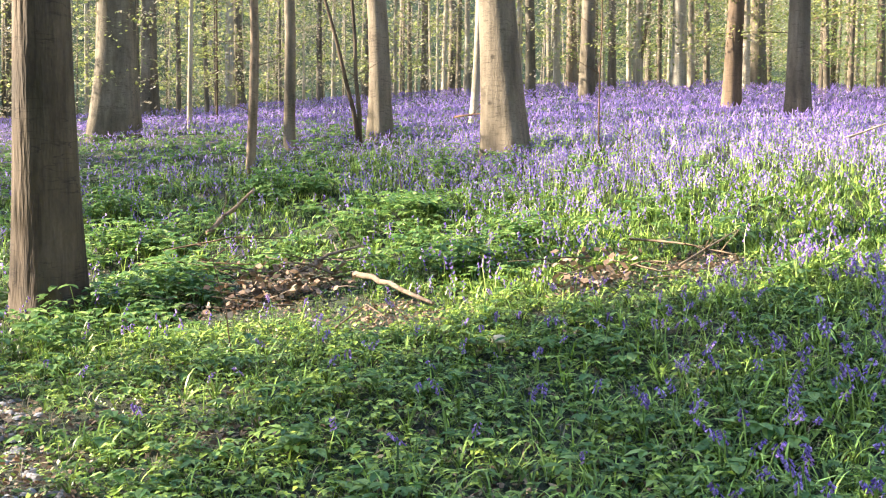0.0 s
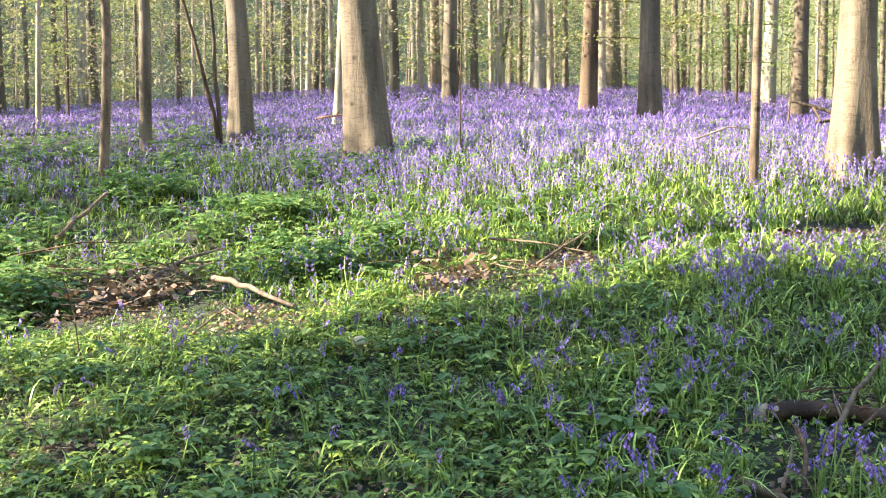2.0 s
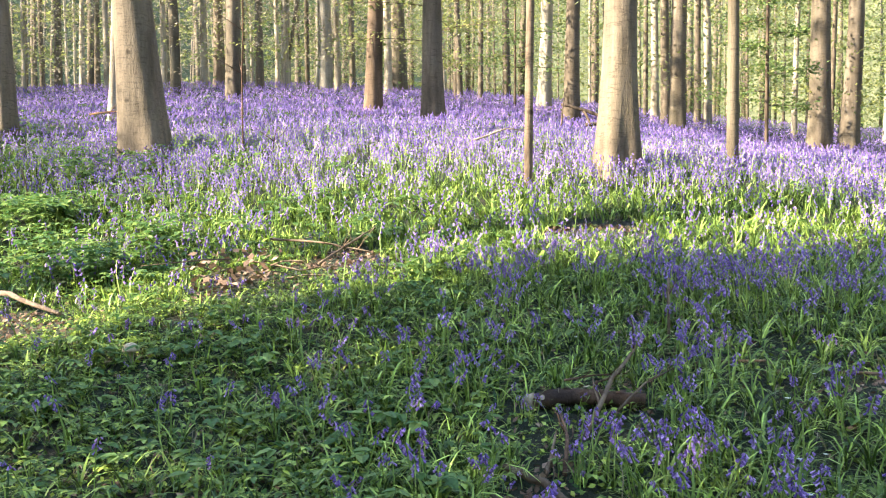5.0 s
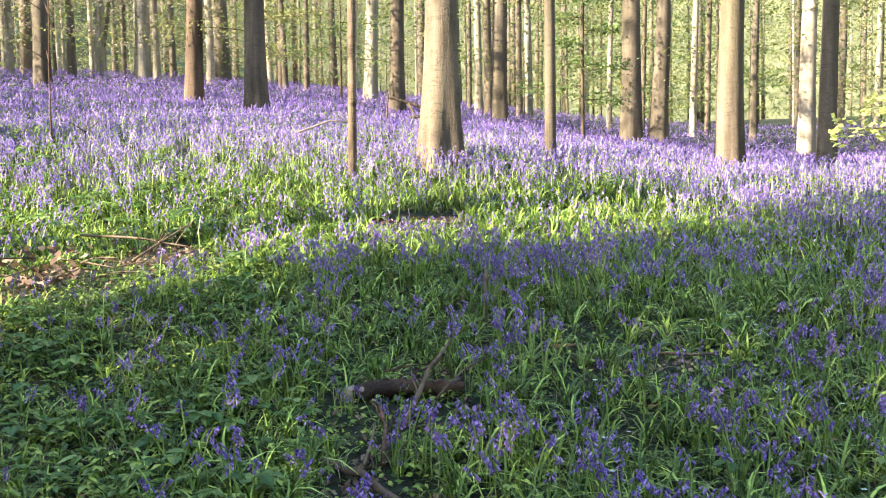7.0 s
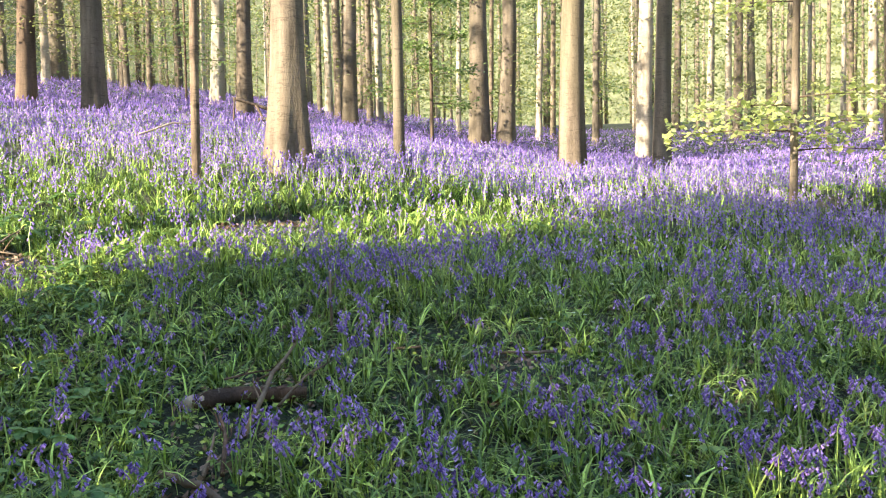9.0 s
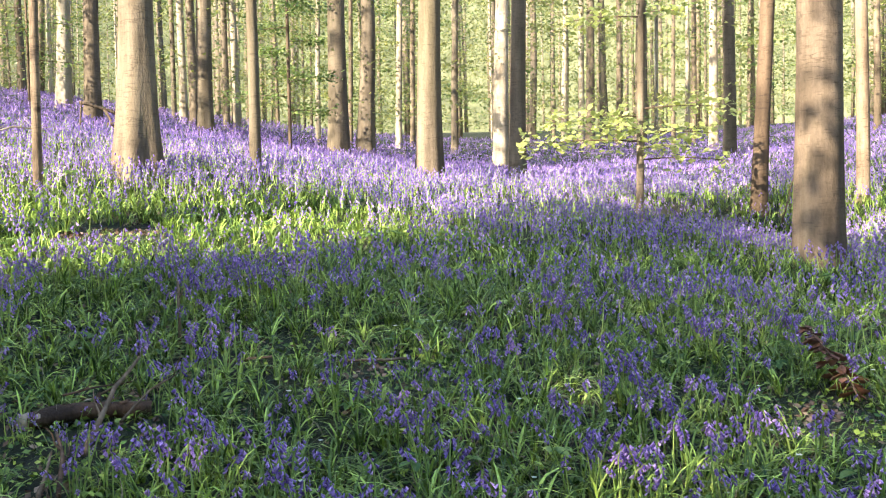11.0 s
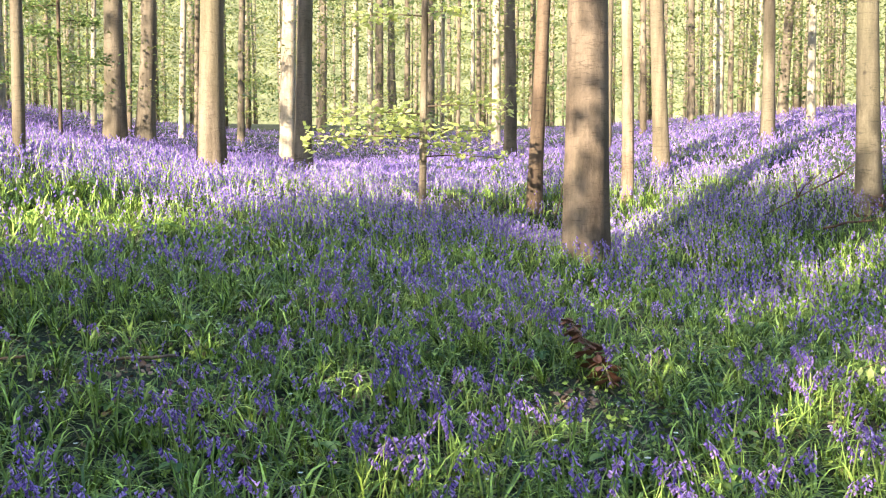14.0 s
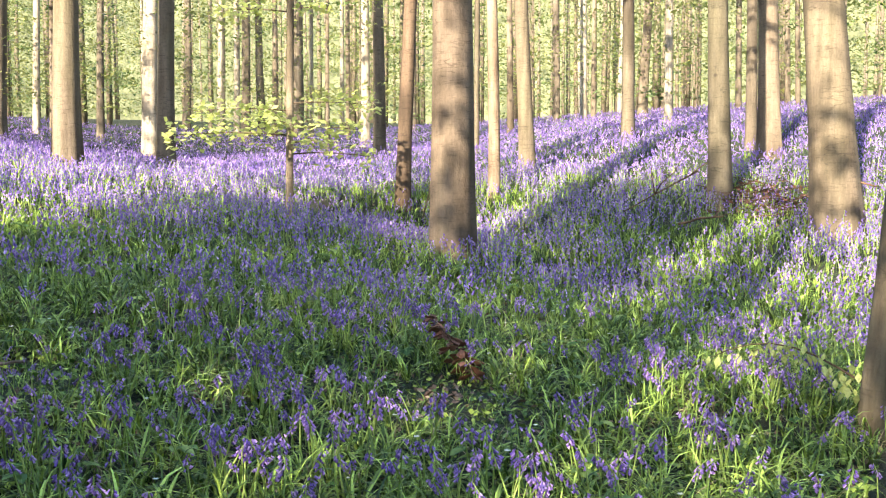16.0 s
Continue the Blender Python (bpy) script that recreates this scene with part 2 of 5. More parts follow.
def height(x, y):
    """Height of the forest floor: a rising plane that levels off, with broad and narrow humps."""
    x, y = np.asarray(x, float), np.asarray(y, float)
    z = 3.6016 + 0.04595 * 40 * np.tanh(x / 40) + 0.07285 * 40 * np.tanh(y / 40)
    k = 0
    for y0 in (-10, 8, 26, 44):
        for x0 in (-26, -8, 10, 28, 46):
            z = z + HUMPS[k] * np.exp(-((x - x0) ** 2 + (y - y0) ** 2) / 392.0)
            k += 1
    for y0 in (0, 6, 12, 18):
        for x0 in (-6, 0, 6, 12, 18):
            z = z + HUMPS[k] * np.exp(-((x - x0) ** 2 + (y - y0) ** 2) / 72.0)
            k += 1
    # a small dell behind the crest of the knoll
    u, v = (x - 12.25) * 0.927 + (y - 4.95) * 0.375, (y - 4.95) * 0.927 - (x - 12.25) * 0.375
    z = z - 0.38 * np.exp(-(u / 0.75) ** 2 / 2 - (v / 1.0) ** 2 / 2)
    # the floor itself lies below the tops of the plants beyond the path's edge
    d = np.clip((np.hypot(x, y) - 6.5) / 4.0, 0, 1)
    return z - 0.25 * d * d * (3 - 2 * d)


def spread(n, lo, hi, fine):
    """Grid lines, close together near the middle and wide apart far off."""
    s = np.linspace(-1, 1, n)
    return (lo + hi) / 2 + (hi - lo) / 2 * (fine * s + (1 - fine) * s ** 5)


def unevenness(x, y):
    return 0.03 * np.sin(2.1 * x + 1.3 * np.sin(1.7 * y)) * np.sin(1.9 * y + 0.8) + 0.012 * np.sin(6.3 * x + 2 * np.sin(3 * y)) * np.sin(5.7 * y)


gx, gy = 8 + spread(170, -400, 400, 0.10), 8 + spread(170, -400, 400, 0.10)
GX, GY = np.meshgrid(gx, gy)
GZ = height(GX, GY) + unevenness(GX, GY)
idx = np.arange(GX.size).reshape(GX.shape)
ground = new("ground", mesh_of("ground", np.stack([GX.ravel(), GY.ravel(), GZ.ravel()], 1),
             np.stack([idx[:-1, :-1].ravel(), idx[:-1, 1:].ravel(), idx[1:, 1:].ravel(), idx[1:, :-1].ravel()], 1), [FLOOR], smooth=True))
tagged(ground, "brown woodland soil with moss and leaf litter", "ground", kind="structure")


def floor_at(x, y):
    return height(x, y) + unevenness(np.asarray(x, float), np.asarray(y, float))

# ---------------------------------------------------------------- trees
def leaf_quads(C, size, rng, flat=0.5):
    """One diamond leaf at each centre, facing mostly up."""
    n = len(C)
    a = rng.uniform(0, 2 * np.pi, n)
    nrm = np.stack([rng.normal(0, flat, n), rng.normal(0, flat, n), np.ones(n)], 1)
    nrm /= np.linalg.norm(nrm, axis=1)[:, None]
    u = np.stack([np.cos(a), np.sin(a), np.zeros(n)], 1)
    u -= (u * nrm).sum(1)[:, None] * nrm
    u /= np.linalg.norm(u, axis=1)[:, None]
    v = np.cross(nrm, u)
    s = (size * rng.uniform(0.7, 1.3, n))[:, None]
    V = np.stack([C - u * s * 0.5, C + v * s * 0.32 - u * s * 0.05, C + u * s * 0.55, C - v * s * 0.32 - u * s * 0.05], 1).reshape(-1, 3)
    return V, np.arange(4 * n).reshape(n, 4)


def crown_mesh(k):
    """Limbs and spring leaves of a tall beech, from 7 m upward."""
    rng = np.random.RandomState(100 + k)
    limbs, C = [], []
    for i in range(11):
        z0 = rng.uniform(7.0, 14.0)
        a = rng.uniform(0, 6.28)
        ln = rng.uniform(1.8, 3.4) * (1.25 - z0 / 22)
        s = np.linspace(0, 1, 4)
        p = np.stack([np.cos(a + 0.3 * s) * s * ln, np.sin(a + 0.3 * s) * s * ln, z0 + s * ln * 0.45 - 0.12 * ln * s * s], 1)
        limbs.append(tube(p, 0.05 * (1 - 0.85 * s) + 0.006, 4))
        m = 18
        q = rng.uniform(0.35, 1.05, m)
        c = np.stack([np.interp(q, s, p[:, j]) for j in range(3)], 1)
        C.append(c + rng.normal(0, 0.42, (m, 3)) * (1, 1, 0.22))
    V, F = merge(limbs)
    lv, lf = leaf_quads(np.concatenate(C), 0.19, rng, 0.7)
    n = len(F)
    V, F = merge([(V, F), (lv, lf)])
    return mesh_of("crown", V, F, [BEECH, SPRING], np.arange(len(F)) >= n)


CROWNS = [crown_mesh(k) for k in range(6)]
tree_count = 0


def beech(x, y, r, lean=(0, 0), bark_mat=None, label="", flare=0.6, tall=15.0, crown=True, name="beech_tree", sides=16, bend=0.12, stub=0, lumps=0.025):
    """A forest tree: flared, tapering trunk, limbs and crown."""
    global tree_count
    tree_count += 1
    k = tree_count
    rng = np.random.RandomState(k)
    z = float(floor_at(x, y))
    # beyond 24 m bark turns paler, sunlight on distant trunks put into the colour
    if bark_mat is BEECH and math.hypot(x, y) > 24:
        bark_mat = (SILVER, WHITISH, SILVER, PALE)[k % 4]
    base = new(name)
    base.location = (x, y, z)
    hs = np.array([-0.35, -0.1, 0.0, 0.12, 0.28, 0.5, 0.85, 1.4, 2.2, 3.2, 4.6, 6.5, 9.0, 12.0, tall])
    hs = hs[hs <= tall]
    b1, b2 = rng.uniform(-1, 1, 2) * bend * r * 2
    ph = rng.uniform(0, 6.28, 2)
    P = np.stack([lean[0] * np.clip(hs, 0, 5) + b1 * np.sin(hs * 0.9 + ph[0]) * (hs > 0), lean[1] * np.clip(hs, 0, 5) + b2 * np.sin(hs * 0.8 + ph[1]) * (hs > 0), hs], 1)
    P[:, :2] -= P[2, :2]
    rad = r * (1.06 - 0.045 * np.clip(hs, 0, 20)) if tall > 8 else r * (1.05 - 0.9 * np.clip(hs / tall, 0, 1) ** 1.3)
    rad = np.maximum(rad, 0.004)
    V, F = tube(P, rad, sides, lumps, k, flare, int(rng.randint(4, 7)))
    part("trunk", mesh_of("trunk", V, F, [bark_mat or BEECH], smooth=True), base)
    if crown:
        ob = tagged(part("crown", CROWNS[k % 6], base), kind="stuff")
        ob.rotation_euler[2] = rng.uniform(0, 6.28)
        sc = 0.75 + 0.5 * min(r / 0.3, 1)
        ob.scale = (sc, sc, 1)
        ob.location = (P[-3][0], P[-3][1], 0)
    for i in range(stub):
        h0, a = rng.uniform(1.0, 4.0), rng.uniform(0, 6.28)
        s = np.linspace(0, 1, 4)
        ln = rng.uniform(0.25, 0.8)
        p = np.stack([P[8][0] * h0 / 2.2 + np.cos(a) * s * ln, P[8][1] * h0 / 2.2 + np.sin(a) * s * ln, h0 + 0.35 * ln * s], 1)
        v, f = tube(p, 0.014 * (1 - 0.8 * s), 5)
        part("branch", mesh_of("branch", v, f, [bark_mat or BEECH], smooth=True), base)
    tagged(base, label or "tall grey beech with smooth bark among bluebells", "tree", "forest trees")
    return base


beech(-3.95, 9.62, 0.285, (-0.011, -0.004), ROUGH, "thick old trunk with dark fissured bark beside the path", sides=32, flare=0.42, lumps=0.055)
beech(-7.63, 22.36, 0.427, (0.010, 0.003), PALE, "tall pale beech trunk with flared roots in sunlight", sides=24)
beech(-9.75, 31.93, 0.257, (0.008, 0.002), BEECH, sides=24)
beech(-8.46, 30.76, 0.076, (-0.007, -0.002), BEECH)
beech(-6.34, 24.06, 0.059, (0.013, 0.003), BEECH)
beech(-7.44, 30.40, 0.075, (-0.038, -0.009), BEECH)
beech(-3.19, 16.00, 0.077, (-0.002, -0.000), SPOTTED, "thin young grey trunk with small dead branches", bend=0.45, flare=0.2, tall=11.0, sides=10, stub=5)
beech(-2.88, 18.25, 0.110, (-0.030, -0.005), SILVER, "thin young grey trunk with small dead branches", bend=0.35, flare=0.2, tall=11.0, sides=10, stub=5)
beech(-1.23, 18.51, 0.197, (-0.039, -0.003), PALE, "tall pale beech trunk with flared roots in sunlight", sides=24)
beech(-4.35, 33.82, 0.102, (-0.009, -0.001), BEECH)
beech(-0.74, 35.12, 0.125, (0.005, 0.000), BEECH)
beech(0.54, 36.09, 0.097, (-0.002, 0.000), BEECH)
beech(0.81, 33.09, 0.099, (-0.019, 0.000), BEECH)
beech(0.98, 14.94, 0.289, (-0.074, 0.005), PALE, "tall pale beech trunk with flared roots in sunlight", sides=24, flare=0.75)
beech(0.62, 20.34, 0.085, (0.044, -0.001), WHITISH)
beech(2.64, 29.73, 0.151, (-0.016, 0.001), BEECH)
beech(4.19, 35.89, 0.129, (-0.012, 0.001), BEECH)
beech(4.86, 36.87, 0.188, (-0.019, 0.003), BEECH, sides=24)
beech(3.75, 25.11, 0.188, (-0.019, 0.003), BEECH, sides=24)
beech(5.31, 30.66, 0.120, (-0.009, 0.001), BEECH)
beech(7.12, 37.42, 0.091, (-0.003, 0.001), BEECH)
beech(6.70, 33.74, 0.062, (0.142, -0.029), BEECH)
beech(7.83, 35.23, 0.086, (-0.005, 0.001), BEECH)
beech(7.08, 29.37, 0.215, (-0.005, 0.001), WHITISH, "tall pale beech trunk with flared roots in sunlight", sides=24)
beech(8.17, 32.09, 0.108, (-0.000, 0.000), BEECH)
beech(9.18, 33.88, 0.104, (-0.007, 0.002), BEECH)
beech(5.86, 19.81, 0.165, (0.039, -0.012), BROWN, "brown-barked straight trunk among bluebells", sides=24)
beech(9.88, 30.65, 0.229, (0.002, -0.001), BEECH, sides=24)
beech(8.96, 28.75, 0.116, (-0.015, 0.005), BEECH)
beech(6.55, 17.90, 0.191, (-0.001, 0.000), BEECH, sides=24)
beech(10.48, 26.51, 0.085, (-0.023, 0.009), BEECH)
beech(5.15, 10.54, 0.052, (0.011, -0.005), SPOTTED, "thin pale spotted stem among bluebells", flare=0.2, tall=11.0, sides=10)
beech(11.90, 23.82, 0.173, (0.021, -0.010), BEECH, sides=24)
beech(10.17, 18.90, 0.159, (0.006, -0.003), BEECH)
beech(6.70, 11.08, 0.208, (0.015, -0.009), PALE, "tall pale beech trunk with flared roots in sunlight", sides=24, flare=1.15)
beech(14.81, 23.35, 0.066, (-0.001, 0.000), BEECH)
beech(14.61, 22.59, 0.104, (0.002, -0.001), BEECH)
beech(14.56, 21.99, 0.117, (-0.005, 0.003), BEECH)
beech(12.96, 19.04, 0.177, (0.008, -0.005), BEECH, sides=24)
beech(16.08, 22.74, 0.091, (0.005, -0.004), BEECH)
beech(16.34, 22.65, 0.116, (-0.004, 0.003), BEECH)
beech(8.89, 11.61, 0.082, (0.003, -0.002), BEECH)
beech(10.81, 27.68, 0.080, (0.006, -0.002), BEECH)
beech(11.36, 27.04, 0.079, (0.005, -0.002), BEECH)
beech(18.31, 21.46, 0.075, (0.021, -0.017), BEECH)
beech(14.29, 15.96, 0.202, (0.014, -0.012), BEECH, sides=24)
beech(18.66, 20.44, 0.066, (0.017, -0.015), BEECH)
beech(17.14, 18.08, 0.198, (0.006, -0.006), PALE, "tall pale beech trunk with flared roots in sunlight", sides=24)
beech(21.12, 20.98, 0.097, (0.016, -0.016), BEECH)
beech(22.30, 21.54, 0.083, (0.011, -0.012), BEECH)
beech(11.36, 10.35, 0.180, (0.007, -0.007), BEECH, sides=24)
beech(21.84, 19.31, 0.104, (0.011, -0.012), BEECH)
beech(17.77, 14.17, 0.174, (0.009, -0.011), WHITISH, "tall pale beech trunk with flared roots in sunlight", sides=24)
beech(13.79, 10.54, 0.142, (0.011, -0.014), BEECH)
beech(32.57, 24.62, 0.157, (0.013, -0.016), BEECH)
beech(36.68, 25.87, 0.146, (0.008, -0.011), BEECH)
beech(26.15, 17.73, 0.103, (0.007, -0.010), BEECH)
beech(25.68, 17.06, 0.137, (0.007, -0.010), BEECH)
beech(26.63, 16.63, 0.093, (0.007, -0.011), BEECH)
sapling = beech(11.61, 6.71, 0.051, (0.004, -0.007), PALE, "slender young beech with bright new leaves", flare=0.2, tall=11.0, crown=False, sides=10)
beech(26.10, 14.94, 0.062, (0.001, -0.002), BEECH)
beech(23.87, 13.12, 0.056, (0.003, -0.006), BEECH)
beech(26.61, 13.95, 0.071, (-0.001, 0.002), BEECH)
beech(24.47, 12.24, 0.121, (-0.000, 0.001), WHITISH, "tall pale beech trunk with flared roots in sunlight")
beech(20.11, 9.64, 0.137, (-0.001, 0.001), BEECH)
beech(13.38, 5.84, 0.106, (0.012, -0.027), BROWN, "leaning trunk with dark bark patches among bluebells")
beech(10.50, 3.83, 0.235, (-0.010, 0.025), TAN, "tall brown-grey beech trunk with cross creases", sides=32, flare=0.3)
beech(14.41, 4.80, 0.092, (-0.003, 0.009), SPOTTED, "slender pale trunk with dark bark patches", flare=0.2, tall=11.0, sides=10)
beech(17.00, 5.10, 0.134, (-0.010, 0.032), BEECH)
beech(19.89, 7.17, 0.056, (0.003, -0.007), PALE, "tall pale beech trunk with flared roots in sunlight")
beech(25.00, 8.15, 0.085, (-0.003, 0.009), BEECH)
beech(30.54, 8.47, 0.112, (-0.004, 0.014), BEECH)
beech(32.99, 8.22, 0.120, (-0.002, 0.009), BEECH)
beech(31.21, 7.42, 0.085, (-0.002, 0.007), BEECH)
beech(20.88, 4.09, 0.124, (-0.004, 0.018), BEECH)
beech(30.28, 5.64, 0.144, (0.006, -0.030), BEECH)
beech(25.71, 4.07, 0.099, (-0.002, 0.011), BEECH)
beech(14.65, 1.44, 0.148, (-0.002, 0.019), BEECH)
beech(32.33, 3.03, 0.095, (-0.001, 0.011), PALE, "tall pale beech trunk with flared roots in sunlight")
beech(19.05, 1.43, 0.100, (-0.000, 0.004), BEECH)
beech(18.22, 1.02, 0.174, (-0.003, 0.038), PALE, "tall pale beech trunk with flared roots in sunlight", sides=24)
beech(34.44, 1.68, 0.091, (-0.001, 0.017), BEECH)
beech(32.44, 1.26, 0.076, (-0.001, 0.022), BEECH)
beech(36.49, 1.07, 0.107, (-0.000, 0.005), BEECH)
beech(13.61, -0.15, 0.261, (-0.001, 0.080), BEECH, "tall pale beech trunk with flared roots in sunlight", sides=24, flare=0.6)
beech(6.22, -0.755, 0.268, (-0.001, -0.010), PALE, "tall pale beech trunk with flared roots in sunlight", sides=24, flare=0.6)

# ---------------------------------------------------------------- trees farther back, each its own
def thin_tree_meshes(k):
    rng = np.random.RandomState(300 + k)
    hs = np.array([-0.4, 0.0, 0.4, 1.2, 2.5, 4.5, 7.5, 11, 16])
    P = np.stack([rng.normal(0, 0.25, 9).cumsum() * 0.6, rng.normal(0, 0.25, 9).cumsum() * 0.6, hs], 1)
    V, F = tube(P, 1.0 * (1.1 - 0.05 * np.clip(hs, 0, 20)), 9, 0.03, k, 0.25, 5)
    # mostly the paler barks, brightening far trunks through their colour
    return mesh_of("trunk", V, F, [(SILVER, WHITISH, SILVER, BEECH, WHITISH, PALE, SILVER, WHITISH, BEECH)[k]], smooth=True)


FAR_TRUNKS = [thin_tree_meshes(k) for k in range(9)]
rng = np.random.RandomState(11)
taken = [(math.atan2(o.location.x, o.location.y), math.hypot(o.location.x, o.location.y)) for o in bpy.data.objects if o.name.startswith("beech_tree")]
placed = 0
while placed < 180:
    az, d = rng.uniform(radians(-38), radians(104)), math.sqrt(rng.uniform(33 ** 2, 62 ** 2))
    if any(abs(az - a) < 0.0075 for a, dd in taken if dd < d):
        continue
    taken.append((az, d))
    if rng.uniform() < (0.36 if az > 0.55 else 0.12):
        placed += 1
        continue
    x, y, r = d * math.sin(az), d * math.cos(az), rng.choice([0.045, 0.06, 0.07, 0.09, 0.11, 0.14, 0.2])
    base = new("beech_tree")
    base.location = (x, y, float(floor_at(x, y)))
    base.rotation_euler = (rng.normal(0, 0.012), rng.normal(0, 0.012), rng.uniform(0, 6.28))
    # to the left the whitest copies, extra brightness painted into the bark
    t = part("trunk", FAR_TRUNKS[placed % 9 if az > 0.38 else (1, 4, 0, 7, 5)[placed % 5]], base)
    t.scale = (r, r, 1)
    tagged(part("crown", CROWNS[placed % 6], base), kind="stuff")
    tagged(base, "slender beech trunk far back in the wood", "tree", "forest trees")
    placed += 1

# unseen trees added behind and beside the path, outside the view, to cast shade
for x, y, r in ((-9, -3, 0.3), (-6, -9, 0.35), (2, -8, 0.3), (9, -9, 0.28), (16, -8, 0.3), (-13, 3, 0.3), (-16, -6, 0.3), (-24, -4, 0.3), (-12, -14, 0.3), (6, -16, 0.3), (20, -16, 0.3), (28, -12, 0.3), (-3, -18, 0.3)):
    beech(x, y, r, label="unseen tall beech added beside the path for shade")


def leafy_crown(k):
    """A fuller crown for the added sunward shade trees, from 5 m upward."""
    rng = np.random.RandomState(700 + k)
    limbs, C = [], []
    for i in range(14):
        z0, a, ln, s = rng.uniform(5.0, 14.0), rng.uniform(0, 6.28), rng.uniform(1.4, 2.9), np.linspace(0, 1, 4)
        p = np.stack([np.cos(a) * s * ln, np.sin(a) * s * ln, z0 + s * ln * 0.4], 1)
        limbs.append(tube(p, 0.05 * (1 - 0.85 * s) + 0.006, 4))
        q = rng.uniform(0.3, 1.05, 36)
        C.append(np.stack([np.interp(q, s, p[:, j]) for j in range(3)], 1) + rng.normal(0, 0.4, (36, 3)) * (1, 1, 0.35))
    return merge(limbs), leaf_quads(np.concatenate(C), 0.36, rng, 0.7)


def sunward_wood():
    """Unseen trees added towards the sun for shade, with an open lane that lets sunlight through."""
    rng = np.random.RandomState(23)
    crowns = [leafy_crown(k) for k in range(4)]
    wood, leaves, placed = [], [], 0
    while placed < 10:
        x, y = rng.uniform(-45, -9), rng.uniform(9, 44)
        lane = y - x * math.cos(SUN_AZ) / math.sin(SUN_AZ)
        if math.degrees(math.atan2(x, y)) > -33 or 6.5 < lane < 25 or lane > 36:
            continue
        z, r, up, a = float(floor_at(x, y)), rng.uniform(0.12, 0.32), rng.uniform(1.3, 1.8), rng.uniform(0, 6.28)
        hs = np.array([-0.4, 0.3, 1.2, 4, 9, 15]) * (1, 1, 1, up, up, up)
        wood.append(tube(np.stack([x + 0.05 * np.sin(hs), y + 0.05 * np.cos(hs), z + hs], 1), r * (1.15 - 0.03 * hs), 9, 0.03, placed, 0.3))
        for store, (v, f) in zip((wood, leaves), crowns[placed % 4]):
            c, q = math.cos(a), math.sin(a)
            store.append((np.stack([x + c * v[:, 0] - q * v[:, 1], y + q * v[:, 0] + c * v[:, 1], z + up * v[:, 2]], 1), f))
        placed += 1
    v, f = merge(wood)
    n0 = len(f)
    v, f = merge([(v, f)] + leaves)
    tagged(new("sunward_wood", mesh_of("sunward_wood", v, f, [BEECH, SPRING], np.arange(len(f)) >= n0)), "unseen tall beeches in new leaf, added sunward to cast shade", "trees", kind="stuff")


sunward_wood()


def shade_thicket(x, y, w, h, n, seed, name, label):
    """A leafy young tree added out of view for shade: several stems and many leaves, from near the ground upward."""
    rng = np.random.RandomState(seed)
    base = new(name)
    base.location = (x, y, float(floor_at(x, y)))
    stems = []
    for i in range(7):
        a, s = rng.uniform(0, 6.28), np.linspace(0, 1, 6)
        p = np.stack([np.cos(a) * s ** 1.4 * w * 0.4, np.sin(a) * s ** 1.4 * w * 0.4, s * h * rng.uniform(0.7, 1)], 1)
        stems.append(tube(p, 0.05 * (1 - 0.9 * s) + 0.004, 5))
    v, f = merge(stems)
    part("stems", mesh_of("stems", v, f, [BROWN], smooth=True), base)
    C = np.stack([rng.normal(0, w * 0.28, n), rng.normal(0, w * 0.28, n), h * rng.beta(1.6, 1.3, n)], 1)
    v, f = leaf_quads(C, 0.22, rng, 0.8)
    part("crown", mesh_of("crown", v, f, [DEEP], smooth=False), base)
    return tagged(base, label, "tree", "forest trees")


# out of view; placed and sized so that their shadows darken the ground
for i, (x, y, w, h, n) in enumerate(((-14, -9, 5, 12, 3200), (-19, -6, 6, 13, 2600), (-14, 15.4, 4.5, 9.3, 3400), (-16, 18.8, 4.5, 9.3, 2600))):
    shade_thicket(x, y, w, h, n, 500 + i, "unseen_young_beech", "unseen leafy young beech added to cast shade")


def shading_beech(x, y, r, reach, z0, z1, wide, n, seed, skirt=0.0):
    """An unseen tree added at the path's edge; its leafy boughs are shaped to shade the ground."""
    rng = np.random.RandomState(seed)
    base = beech(x, y, r, crown=False, label="unseen beech with spreading leafy boughs, added to cast shade")
    boughs = []
    for i in range(12):
        h, a, s = rng.uniform(z0, z1), rng.uniform(0, 6.28), np.linspace(0, 1, 6)
        ex, ey = reach[0] + np.cos(a) * wide[0], reach[1] + np.sin(a) * wide[1]
        boughs.append(tube(np.stack([ex * s, ey * s, h + 0.8 * s - 0.5 * s * s], 1), 0.06 * (1 - 0.85 * s) + 0.006, 5))
    v, f = merge(boughs)
    n0 = len(f)
    u = rng.normal(0, 1, (n, 3))
    u = u / (np.abs(u) ** 3.5).sum(1)[:, None] ** (1 / 3.5) * (rng.uniform(0, 1, n) ** 0.36)[:, None]
    C = np.stack([reach[0] + u[:, 0] * wide[0], reach[1] + u[:, 1] * wide[1], (z0 + z1) / 2 + u[:, 2] * (z1 - z0) / 2], 1)
    C[: n // 7, 1] = reach[1] + (C[: n // 7, 1] - reach[1]) * 1.4
    C[:, 1] -= skirt * np.maximum(0, 6.6 - C[:, 2])
    gap = np.sin(C[:, 0] * 1.9 + seed) * np.sin(C[:, 1] * 2.3 + 1) * np.sin(C[:, 2] * 1.6) > -0.45
    v, f = merge([(v, f), leaf_quads(C[gap], 0.22, rng, 0.8)])
    tagged(part("crown", mesh_of("crown", v, f, [BEECH, SPRING], np.arange(len(f)) >= n0), base), kind="stuff")


